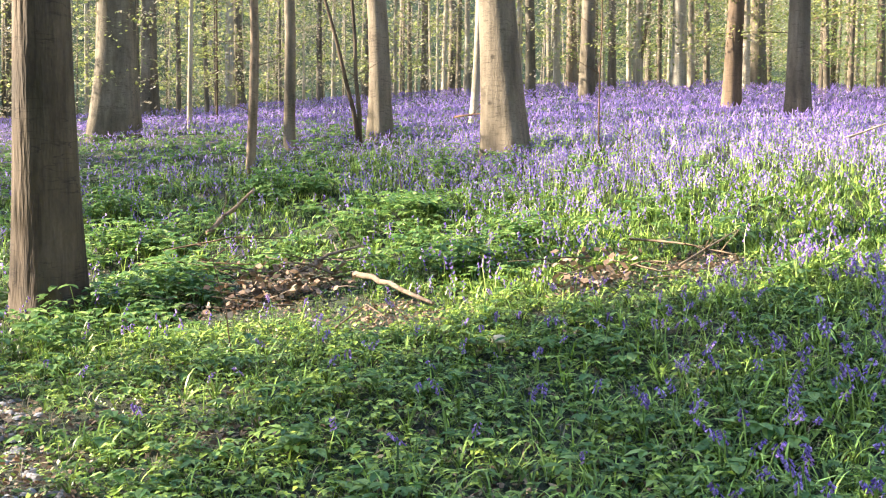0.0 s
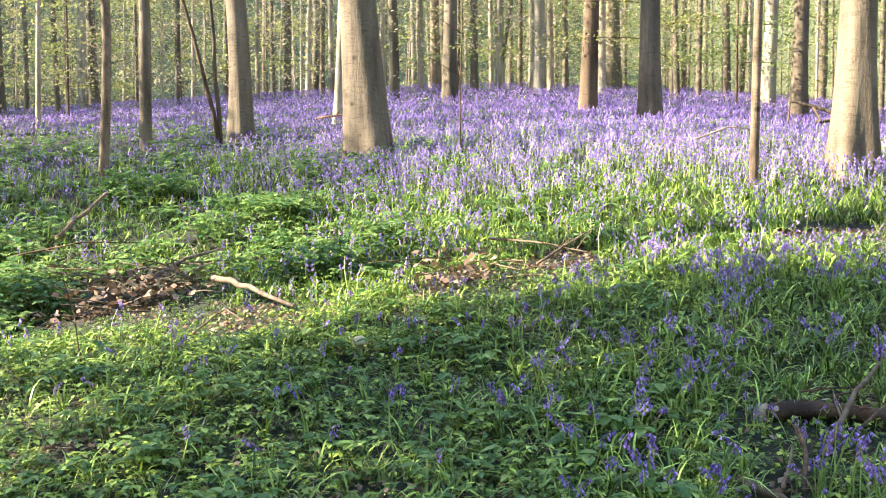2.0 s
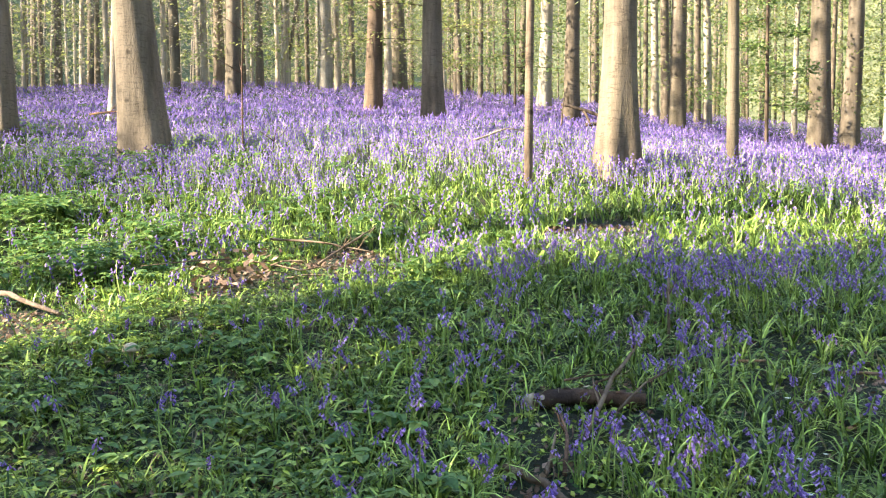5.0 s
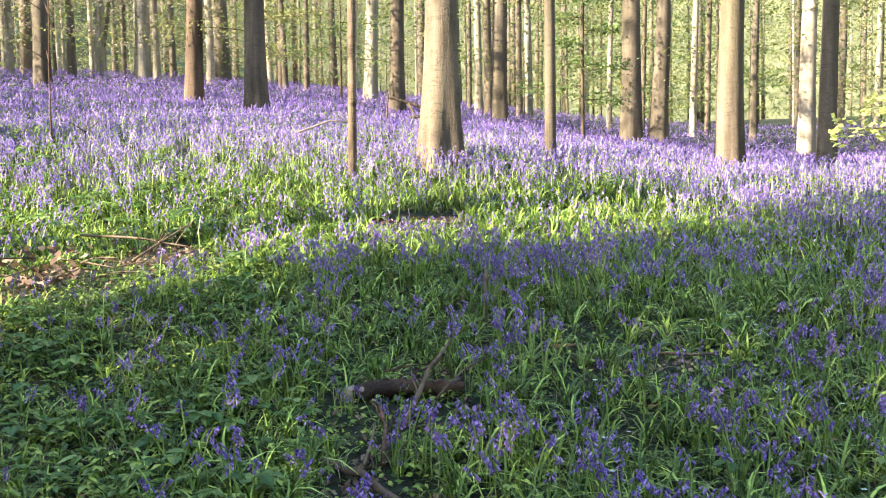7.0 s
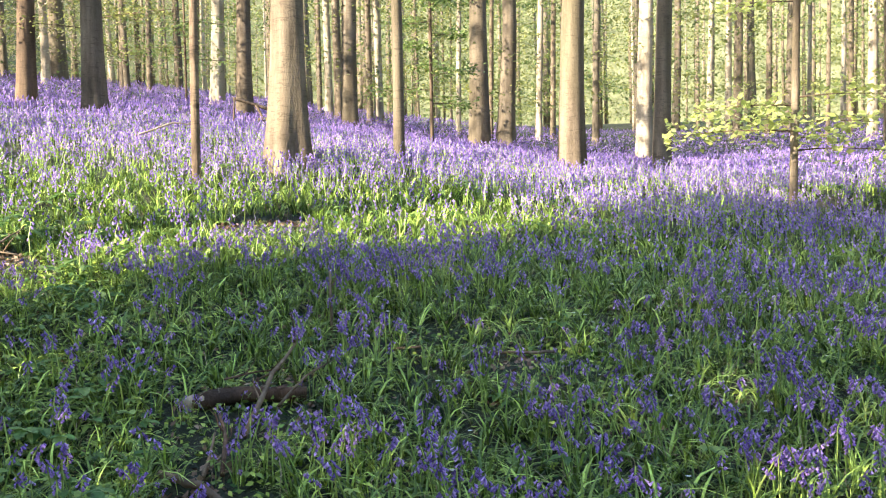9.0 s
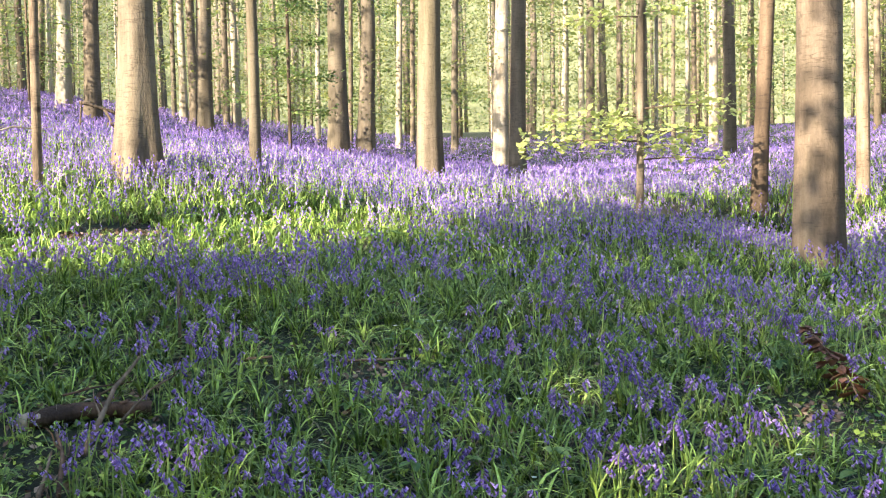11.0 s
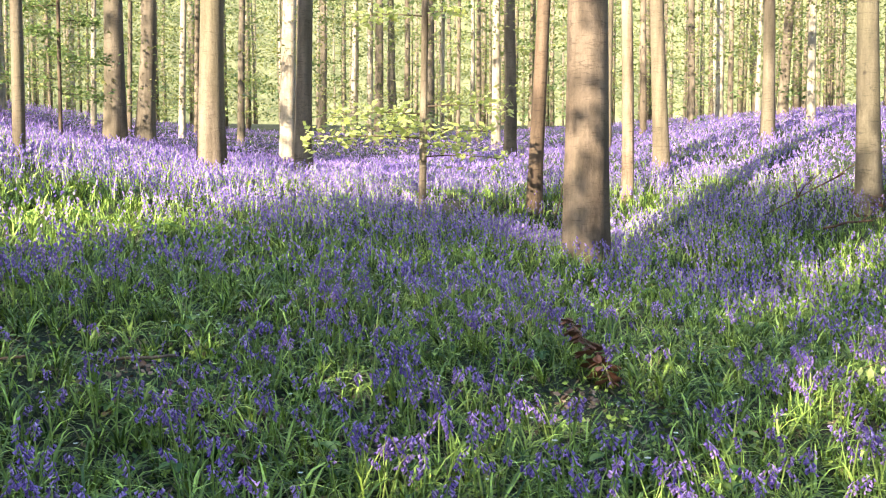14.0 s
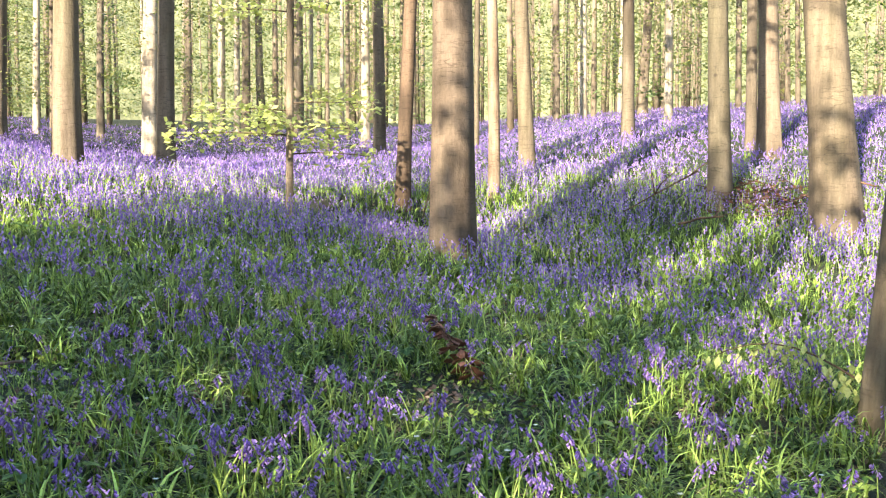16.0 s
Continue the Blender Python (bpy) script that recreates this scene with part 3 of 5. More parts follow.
# added occluders: crown edges and tops set where the shade should begin and end
shading_beech(-9.6, 2.35, 0.24, (1.2, 3.3), 3.0, 11.8, (2.6, 2.5), 14000, 3, 1.25)
shading_beech(-9.5, -2.5, 0.24, (0.8, 3.6), 3.0, 10.8, (2.3, 2.6), 5200, 5)
shading_beech(-11.5, 4.0, 0.22, (3.0, 0.25), 12.0, 14.3, (2.2, 1.05), 1600, 7)
# this one's trunk shadow also darkens the leaning brown trunk
shading_beech(-12.5, 8.1, 0.20, (4.0, -0.4), 10.2, 12.2, (2.0, 1.1), 1500, 8)
shading_beech(-2.5, -3.0, 0.25, (0.3, 5.9), 6.0, 12.0, (2.4, 2.0), 1500, 4)

# ---------------------------------------------------------------- far woods and spring leaves
def polar(n, d0, d1, a0, a1, rng):
    az = np.radians(rng.uniform(a0, a1, n))
    d = np.sqrt(rng.uniform(d0 * d0, d1 * d1, n))
    return d * np.sin(az), d * np.cos(az)


def far_woods():
    rng = np.random.RandomState(21)
    X, Y = polar(420, 52, 130, -45, 110, rng)
    pieces = []
    for x, y in zip(X, Y):
        z, r = float(height(x, y)), rng.uniform(0.06, 0.26)
        pieces.append(tube([(x, y, z - 0.5), (x + rng.normal(0, 0.1), y + rng.normal(0, 0.1), z + 6), (x + rng.normal(0, 0.3), y, z + 18)], [r * 1.1, r, r * 0.6], 6))
    v, f = merge(pieces)
    # the paler bark again carries the sun on distant trunks
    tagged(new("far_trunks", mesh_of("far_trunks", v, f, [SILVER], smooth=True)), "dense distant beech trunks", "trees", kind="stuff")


def sprays(name, n, per, d0, d1, h0, h1, leaf, wide, seed, mat, label, a0=-36, a1=102):
    """Flat, layered sprays of young leaves on the low twigs of the wood."""
    rng = np.random.RandomState(seed)
    X, Y = polar(n, d0, d1, a0, a1, rng)
    Z = height(X, Y) + h0 + (h1 - h0) * rng.beta(1.2, 1.3, n)
    keep = np.sin(X * 0.21 + 1.0) * np.sin(Y * 0.17 + 2.0) + rng.normal(0, 0.35, n) > -0.2
    X, Y, Z = X[keep], Y[keep], Z[keep]
    n = len(X)
    w = wide * rng.uniform(0.5, 1.3, n)
    dr = rng.uniform(0, 6.28, n)
    t = rng.uniform(-1, 1, (n, per))
    off = rng.normal(0, 0.25, (n, per))
    cx = X[:, None] + (np.cos(dr)[:, None] * t - np.sin(dr)[:, None] * off) * w[:, None]
    cy = Y[:, None] + (np.sin(dr)[:, None] * t + np.cos(dr)[:, None] * off) * w[:, None]
    cz = Z[:, None] - 0.18 * w[:, None] * t * t + rng.normal(0, 0.035, (n, per)) * w[:, None]
    v, f = leaf_quads(np.stack([cx.ravel(), cy.ravel(), cz.ravel()], 1), leaf, rng, 0.55)
    v = v.reshape(-1, 4, 3)[:, [0, 1, 3]].copy()
    v[:, 1:] += 0.5 * (v[:, 1:] - v[:, :1])
    v, f = v.reshape(-1, 3), np.arange(3 * len(f)).reshape(-1, 3)
    tagged(new(name, mesh_of(name, v, f, [mat])), label, "leaves", kind="stuff")


far_woods()
sprays("spring_leaves", 9000, 50, 21, 60, 1.0, 11.0, 0.092, 2.0, 31, SPRING, "fresh yellow-green beech leaves in flat sprays")
# shade deep in the wood is put into the darker leaf colour
sprays("shaded_leaves", 3300, 50, 26, 75, 0.5, 10, 0.12, 2.0, 32, DEEP, "darker green leaves deep in the wood", 8)
TANLEAF = leafy("dry_bud_leaf", (0.25, 0.20, 0.13), (0.62, 0.54, 0.38), 0.4, 0.6)
sprays("budding_twigs", 4600, 40, 24, 62, 0.6, 9.0, 0.085, 2.0, 34, TANLEAF, "pale tan buds and last year's leaves on thin twigs", -36, 26)
sprays("distant_leaves", 5200, 36, 50, 110, 0.3, 26, 0.28, 2.8, 33, SPRING, "distant sunlit spring leaves")


def backdrop():
    """Pale haze of far foliage all round, well behind the last trees; a painted ring, raised to block low sky light."""
    m, nt, b = material("far_foliage")
    # dark gaps and brighter leaf layers are put into the colour
    nt.links.new(ramp(nt, noise_fac(nt, 0.5, 6, 0.7), [(0.3, (0.04, 0.048, 0.024)), (0.5, (0.11, 0.12, 0.06)), (0.7, (0.21, 0.22, 0.115))]), b.inputs["Base Color"])
    b.inputs["Roughness"].default_value = 1.0
    a = np.linspace(0, 2 * np.pi, 97)[:-1]
    # upper rings, out of view, added to shut out low sky light
    V = np.concatenate([np.stack([8 + r * np.cos(a), 8 + r * np.sin(a), 0 * a + z], 1) for r, z in ((150, -2), (153, 16), (158, 46), (164, 78))])
    F = [(k * 96 + i, k * 96 + (i + 1) % 96, (k + 1) * 96 + (i + 1) % 96, (k + 1) * 96 + i) for k in range(3) for i in range(96)]
    tagged(new("backdrop", mesh_of("backdrop", V, F, [m], smooth=True)), "far hazy green woodland edge", "woodland", kind="structure")


backdrop()

# ---------------------------------------------------------------- plants of the forest floor
def place(templates, X, Y, Z, size, rng, tilt=0.12, turn=None):
    """Copies of small templates joined into one mesh; each template is V, F, material index a face."""
    n = len(X)
    a = rng.uniform(0, 2 * np.pi, n) if turn is None else turn
    tx, ty = rng.normal(0, tilt, n), rng.normal(0, tilt, n)
    pick = rng.randint(0, len(templates), n)
    VV, FF, MM, o = [], [], [], 0
    for k, (V, F, M) in enumerate(templates):
        i = np.nonzero(pick == k)[0]
        if not len(i):
            continue
        c, s = np.cos(a[i])[:, None], np.sin(a[i])[:, None]
        sz = size[i][:, None]
        vx, vy, vz = V[None, :, 0] * sz, V[None, :, 1] * sz, V[None, :, 2] * sz
        x = vx * c - vy * s + vz * tx[i][:, None]
        y = vx * s + vy * c + vz * ty[i][:, None]
        W = np.stack([x + X[i][:, None], y + Y[i][:, None], vz + Z[i][:, None]], 2)
        VV.append(W.reshape(-1, 3))
        FF.append((F[None] + (o + np.arange(len(i)) * len(V))[:, None, None]).reshape(-1, 4))
        MM.append(np.tile(M, len(i)))
        o += len(i) * len(V)
    return np.concatenate(VV), np.concatenate(FF), np.concatenate(MM)


def strip(points, widths, across):
    """A narrow ribbon along points."""
    P, A = np.asarray(points, float), np.asarray(across, float)
    w = np.asarray(widths, float)[:, None] * 0.5
    V = np.stack([P - A * w, P + A * w], 1).reshape(-1, 3)
    F = np.array([(2 * i, 2 * i + 1, 2 * i + 3, 2 * i + 2) for i in range(len(P) - 1)])
    return V, F


def bell(at, way, length, r, sides, rings):
    """A hanging bell flower, open at its flared mouth."""
    way = np.asarray(way, float) / np.linalg.norm(way)
    u = np.cross(way, (0.3, 0.9, 0.2))
    u /= np.linalg.norm(u)
    v = np.cross(way, u)
    ang = np.linspace(0, 2 * np.pi, sides, endpoint=False)
    V, F = [], []
    for t, k in rings:
        V.append(np.asarray(at) + way * length * t + r * k * (np.cos(ang)[:, None] * u + np.sin(ang)[:, None] * v))
    for i in range(len(rings) - 1):
        for j in range(sides):
            p, q = i * sides + j, i * sides + (j + 1) % sides
            F.append((p, q, q + sides, p + sides))
    return np.concatenate(V), np.array(F)


def bluebell(rng, level):
    """Template, about 0.33 m high: nodding stem and one-sided row of bells. level 0 near, 1 middle, 2 far."""
    h = rng.uniform(0.28, 0.40)
    nod = rng.uniform(0.03, 0.07)
    s = np.linspace(0, 1, 6)
    P = np.stack([nod * s ** 3, 0.008 * np.sin(3 * s), h * (s - 0.10 * s ** 6)], 1)
    pieces, mat = [], []
    if level == 0:
        rows = ([0, 2, 4, 5], 3)
        v, f = tube(P[rows[0]], [0.0052, 0.0046, 0.0036, 0.0018], 3)
        f = f[:9]
        pieces.append((v, f))
    else:
        pieces.append(strip(P[[0, 3, 5]] if level == 1 else P[[0, 5]], [0.008, 0.007, 0.004] if level == 1 else [0.006, 0.005], [(0, 1, 0)] * (3 if level == 1 else 2)))
    mat += [0] * len(pieces[-1][1])
    n = (rng.randint(12, 18), 4, 1)[level]
    for i in range(n):
        t = (0.74 if level == 0 else 0.56) + (0.26 if level == 0 else 0.44) * i / max(n - 1, 1)
        at = np.array([np.interp(t, s, P[:, j]) for j in range(3)])
        side = rng.normal(0, 1.5) if level < 2 else rng.uniform(0, 6)
        out = np.array([np.cos(side), np.sin(side), 0])
        if level == 0:
            pieces.append(bell(at + out * 0.011, out * 0.75 + (0, 0, -0.8), rng.uniform(0.014, 0.019), 0.0045, 3, ((0, 0.45), (0.55, 0.95), (1, 1.5))))
        elif level == 1:
            pieces.append(bell(at + out * 0.010, out * 0.6 + (0, 0, -0.9), 0.029, 0.0094, 3, ((0, 0.5), (1, 1.35))))
        else:
            pieces.append(bell(P[-1] + (0, 0, 0.006), (0.35 * out[0], 0.35 * out[1], -1), 0.08, 0.0135, 3, ((0, 0.5), (1, 1.2))))
        mat += [1] * len(pieces[-1][1])
    v, f = merge(pieces)
    return v, f, np.array(mat)


def blade_tuft(rng, count, seg, length, width, droop=1.0):
    """Strap leaves that arch outward from one root."""
    pieces = []
    for i in range(count):
        a, ln, wd = rng.uniform(0, 6.28), length * rng.uniform(0.65, 1.2), width * rng.uniform(0.7, 1.2)
        arch, s = droop * rng.uniform(0.2, 1.0), np.linspace(0, 1, seg + 1)
        r = ln * (0.22 * s + 0.62 * arch * s ** 2)
        zz = ln * (0.95 * s - (0.25 + 0.5 * arch) * s ** 2.2)
        P = np.stack([np.cos(a) * r, np.sin(a) * r, zz], 1)
        pieces.append(strip(P, wd * np.array([0.75, 1.0, 0.9, 0.55, 0.12])[np.linspace(0, 4, seg + 1).round().astype(int)], [(-np.sin(a), np.cos(a), 0.15)] * (seg + 1)))
    v, f = merge(pieces)
    return v, f, np.zeros(len(f), int)


def herb_plant(rng, count, leaf, tall, round_leaf=False):
    """A low woodland herb: leaflets in threes on thin stalks, each folded at its midrib."""
    pieces, mat = [], []
    for i in range(count):
        a, hh, rr = rng.uniform(0, 6.28), tall * rng.uniform(0.4, 1.0), tall * rng.uniform(0.2, 0.9)
        top = np.array([np.cos(a) * rr, np.sin(a) * rr, hh])
        pieces.append(strip([(0, 0, 0), top], [0.004, 0.003], [(-np.sin(a), np.cos(a), 0)] * 2))
        mat += [0]
        for b in (-1.1, 0, 1.1):
            d = np.array([np.cos(a + b), np.sin(a + b), rng.uniform(-0.35, 0.1)])
            sd = np.array([-np.sin(a + b), np.cos(a + b), 0])
            L = leaf * rng.uniform(0.7, 1.2)
            at = lambda u, w, h: top + d * L * u + sd * L * w + (0, 0, h * L)
            m0, m1, m2 = top, at(0.5, 0, -0.04), at(1.0, 0, -0.10)
            if round_leaf:
                for g in (1, -1):
                    pieces.append((np.array([m0, at(0.22, 0.33 * g, 0.07), at(0.62, 0.31 * g, 0.05), m1, at(0.9, 0.12 * g, -0.05), m2]), np.array([(0, 1, 2, 3), (3, 2, 4, 5)])))
                    mat += [0, 0]
            else:
                pieces.append((np.array([m0, at(0.4, 0.36, 0.10), m2, m1, at(0.4, -0.36, 0.10)]), np.array([(0, 1, 2, 3), (0, 3, 2, 4)])))
                mat += [0, 0]
    v, f = merge(pieces)
    return v, f, np.array(mat)


def smooth(x, a, b):
    t = np.clip((x - a) / (b - a), 0, 1)
    return t * t * (3 - 2 * t)


def blotch(x, y, k, seed):
    return 0.5 + 0.25 * np.sin(k * x + 1.7 * np.sin(0.7 * k * y + seed) + seed) + 0.25 * np.sin(k * 1.3 * y + 1.4 * np.sin(0.9 * k * x + 2 * seed) + 3 * seed)


def bare(x, y):
    """1 on the patches of dry leaves and on the path, where little grows."""
    b = np.zeros_like(x)
    for cx, cy, rx, ry in ((1.28, 8.2, 0.5, 0.4), (2.2, 8.5, 0.5, 0.4), (-1.7, 9.6, 0.85, 0.7), (-0.5, 8.3, 0.35, 0.2), (-2.2, 5.9, 0.45, 0.22), (-1.25, 5.25, 0.4, 0.22), (0.45, 4.25, 0.35, 0.15), (2.1, 3.85, 0.16, 0.1), (4.9, 8.65, 0.5, 0.3), (1.9, 3.6, 0.2, 0.15), (4.12, 3.92, 0.26, 0.13), (5.4, 1.85, 0.28, 0.15), (-0.35, 7.8, 0.35, 0.25)):
        b = np.maximum(b, 1 - smooth(((x - cx) / rx) ** 2 + ((y - cy) / ry) ** 2 + 1.3 * (blotch(x, y, 8.0, 2.0) - 0.5), 0.3, 1.3))
    path = 1 - smooth(y + 1.68 * x - 1.5, -0.5, 0.7)
    return np.maximum(b, path)


def flowers_at(x, y):
    az, d = np.degrees(np.arctan2(x, y)), np.hypot(x, y)
    right = smooth(az, 4, 34)
    near = 0.12 + 0.68 * right
    midband = 0.24 + 0.10 * smooth(az, 38, 54)
    p = near + (midband - near) * smooth(d, 7.0, 8.6)
    p = p + (0.95 - p) * smooth(d, 10.6 + 1.4 * (1 - smooth(az, -4, 12)) - 1.2 * smooth(az, 38, 54), 13.3 + 3.7 * (1 - smooth(az, -6, 6)) - 1.9 * smooth(az, 38, 54))
    reach = 17 + 5 * (1 - smooth(az, -18, -6))
    left = (1 - smooth(az, -8, 5)) * (1 - smooth(d, reach, reach + 4))
    p = p * (1 - 0.76 * left)
    hollow = smooth(az, 58, 66) * smooth(d, 9.5, 11.5) * (1 - smooth(d, 15, 17.5))
    p = p * (1 - 0.55 * hollow * smooth(blotch(x, y, 1.1, 6.0), 0.35, 0.65))
    p = p * (1 - 0.8 * np.exp(-((x - 5.5) ** 2 + (y - 1.8) ** 2) / 0.16))
    even = smooth(d, 11, 14)
    return np.clip(p * (0.45 + 0.38 * even + (0.95 - 0.55 * even) * blotch(x, y, 1.3, 1.0)), 0, 1) * (1 - bare(x, y))


def herbs_at(x, y):
    az, d = np.degrees(np.arctan2(x, y)), np.hypot(x, y)
    p = 1.0 - 0.88 * smooth(az, 8, 36)
    p = p * (1 - 0.75 * smooth(d, 12 + 6 * (az < -2), 17 + 7 * (az < -2)))
    p = p * (1 - 0.45 * smooth(d, 9.5, 13))
    return np.clip(p * (0.4 + 1.0 * blotch(x, y, 1.6, 4.0)), 0, 1) * (1 - 0.9 * bare(x, y))


def grow(density, d0, d1, chance, rng, a0=-27.5, a1=94.5, clump=1):
    n = int(density * 0.5 * radians(a1 - a0) * (d1 * d1 - d0 * d0))
    X, Y = polar(n // clump, d0, d1, a0, a1, rng)
    if clump > 1:
        pick = rng.randint(0, len(X), n)
        near = 0.10 * rng.normal(0, 1, (2, n)) * rng.uniform(0.2, 1.6, n)
        X, Y = X[pick] + near[0], Y[pick] + near[1]
    n = len(X)
    k = rng.uniform(0, 1, n) < chance(X, Y)
    X, Y = X[k], Y[k]
    return X, Y, floor_at(X, Y) - 0.01


def stunted(x, y):
    """Plants stay short round fallen wood and beside the patches of dry leaves."""
    b = np.zeros_like(x)
    for cx, cy, rx, ry in ((2.42, 4.2, 0.5, 0.36), (0.37, 6.05, 0.25, 0.3), (5.3, 1.66, 0.5, 0.5), (4.1, 3.75, 0.45, 0.45), (1.9, 3.4, 0.3, 0.4), (1.3, 7.7, 0.6, 0.5), (2.2, 8.0, 0.6, 0.5), (-1.6, 8.9, 1.0, 0.9), (4.8, 8.2, 0.6, 0.4), (-0.5, 8.0, 0.7, 0.7)):
        b = np.maximum(b, 1 - smooth(((x - cx) / rx) ** 2 + ((y - cy) / ry) ** 2, 0.6, 1.3))
    return 1 - 0.57 * b


def cover(name, templates, spots, size, mats, label, category, seed, tilt=0.12):
    rng = np.random.RandomState(seed)
    X, Y, Z = spots
    v, f, m = place(templates, X, Y, Z, size(rng, len(X)) * stunted(X, Y), rng, tilt)
    return tagged(new(name, mesh_of(name, v, f, mats, m)), label, category, kind="stuff")


rng = np.random.RandomState(5)
between = lambda lo, hi: (lambda g, n: g.uniform(lo, hi, n))
leaves_at = lambda x, y: np.clip(0.35 + 0.75 * flowers_at(x, y) + 0.25 * smooth(np.degrees(np.arctan2(x, y)), 5, 30), 0, 1) * (1 - 0.9 * bare(x, y))

leftward = lambda x, y: 0.4 + 0.6 * smooth(np.degrees(np.arctan2(x, y)), -8, 12)
upright = lambda x, y: leftward(x, y) * (1 - 0.92 * smooth(np.hypot(x, y), 11, 14) * smooth(np.degrees(np.arctan2(x, y)), 6, 18) * (1 - 0.7 * smooth(np.degrees(np.arctan2(x, y)), 58, 66))) * np.clip(0.95 - 0.75 * smooth(flowers_at(x, y), 0.35, 0.8), 0, 1) * (1 - 0.9 * bare(x, y))

cover("bluebells", [bluebell(rng, 0) for i in range(10)], grow(70, 3.2, 8.0, flowers_at, rng, clump=7), between(0.78, 1.12), [STEM, BELL], "violet-blue bluebells in flower", "bluebells", 41, 0.15)
cover("bluebell_carpet", [bluebell(rng, 1) for i in range(10)], grow(120, 8.0, 17, flowers_at, rng, clump=5), between(0.7, 1.1), [STEM, CARPET_BELL], "dense carpet of violet bluebells", "bluebells", 42, 0.13)
far_bells = [bluebell(rng, 2) for i in range(6)]
near_ring, far_ring = grow(86, 17, 24, flowers_at, rng), grow(20, 24, 44, flowers_at, rng)
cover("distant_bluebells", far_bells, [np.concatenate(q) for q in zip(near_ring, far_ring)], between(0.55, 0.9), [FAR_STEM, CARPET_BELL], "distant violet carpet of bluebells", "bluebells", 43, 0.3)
X, Y, Z = grow(75, 16.5, 31, flowers_at, rng)
v, f = leaf_quads(np.stack([X, Y, Z + rng.uniform(0.08, 0.22, len(X))], 1), 0.07, rng, 1.2)
v = v.reshape(-1, 4, 3)[:, :3].reshape(-1, 3)
tagged(new("low_bluebells", mesh_of("low_bluebells", v, np.arange(len(v)).reshape(-1, 3), [CARPET_BELL])), "lower bluebell flowers filling the distant carpet", "bluebells", kind="stuff")
cover("bluebell_leaves", [blade_tuft(rng, 6, 4, 0.38, 0.0125) for i in range(14)], grow(135, 3.2, 8.0, lambda x, y: leaves_at(x, y) * (0.45 + 0.55 * smooth(np.degrees(np.arctan2(x, y)), -5, 18)), rng), between(0.48, 0.98), [BLADE], "glossy green strap leaves of bluebells", "leaves", 44)
cover("green_blades", [blade_tuft(rng, 6, 2, 0.27, 0.013, 0.55) for i in range(8)], grow(150, 8.0, 17, upright, rng), between(0.7, 1.2), [BLADE], "green strap leaves under the bluebells", "leaves", 45)
cover("distant_blades", [blade_tuft(rng, 4, 2, 0.28, 0.018, 0.6) for i in range(6)], grow(2.2, 17, 32, leaves_at, rng), between(0.7, 1.1), [BLADE], "distant green leaves under the bluebells", "leaves", 46)
cover("woodland_herbs", [herb_plant(rng, 5, 0.042, 0.12) for i in range(10)], grow(118, 3.2, 9, herbs_at, rng), between(0.5, 1.3), [HERB], "low bright green woodland herbs", "herbs", 47)
cover("broad_leaves", [herb_plant(rng, 3, 0.07, 0.18, True) for i in range(8)], grow(22, 3.2, 11, herbs_at, rng, clump=3), between(0.6, 1.25), [BROADLEAF], "larger pale green leaves of bramble and young nettle", "herbs", 49)
bushy = lambda x, y: (1.4 - 1.4 * leftward(x, y)) * smooth(blotch(x, y, 2.2, 2.0), 0.45, 0.75) * (1 - 0.8 * bare(x, y))
cover("bramble_bushes", [herb_plant(rng, 12, 0.075, 0.30, True) for i in range(6)], grow(16, 8.5, 15, bushy, rng, clump=4), between(0.7, 1.5), [BROADLEAF], "bushy clumps of bramble and elder shoots", "herbs", 57)
cover("distant_herbs", [herb_plant(rng, 4, 0.075, 0.17) for i in range(8)], grow(30, 9, 23, lambda x, y: herbs_at(x, y) * (1.3 - leftward(x, y)), rng, clump=3), between(0.6, 1.6), [BROADLEAF], "green herbs under the trees", "herbs", 48)


def litter(n, d0, d1, seed, chance):
    rng = np.random.RandomState(seed)
    X, Y, Z = grow(n, d0, d1, chance, rng)
    v, f = leaf_quads(np.stack([X, Y, Z + 0.02 + 0.03 * rng.uniform(0, 1, len(X))], 1), 0.042, rng, 0.8)
    return v, f


v, f = merge([litter(950, 2.6, 10, 51, lambda x, y: 0.06 + 0.94 * bare(x, y) * (0.45 + 0.55 * blotch(x, y, 9.0, 1.0))), litter(14, 10, 26, 52, lambda x, y: 0.5 + 0 * x)])
tagged(new("leaf_litter", mesh_of("leaf_litter", v, f, [LITTER])), "dry brown beech leaves on the soil", "leaves", kind="stuff")


rng = np.random.RandomState(59)
strawy = lambda x, y: np.clip(0.25 + 0.5 * blotch(x, y, 2.0, 5.0), 0, 1) * (1 - 0.6 * bare(x, y)) + 0.9 * np.exp(-((x + 1.7) ** 2 + (y - 9.5) ** 2) / 0.9)
cover("dry_straws", [blade_tuft(rng, 3, 3, 0.30, 0.006, 1.3) for i in range(8)], grow(40, 3.2, 11, strawy, rng), between(0.5, 1.05), [STRAW], "dry tan straws and dead stalks among the leaves", "straw", 60, 0.4)
rng = np.random.RandomState(58)
X, Y, Z = grow(900, 3.0, 8.5, lambda x, y: (0.35 + 0.65 * blotch(x, y, 2.6, 3.0)) * (1 - 0.85 * bare(x, y)), rng)
v, f = leaf_quads(np.stack([X, Y, Z + rng.uniform(0.015, 0.06, len(X))], 1), 0.036, rng, 0.7)
tagged(new("seedlings", mesh_of("seedlings", v, f, [HERB])), "tiny green seedlings covering the soil", "seedlings", kind="stuff")


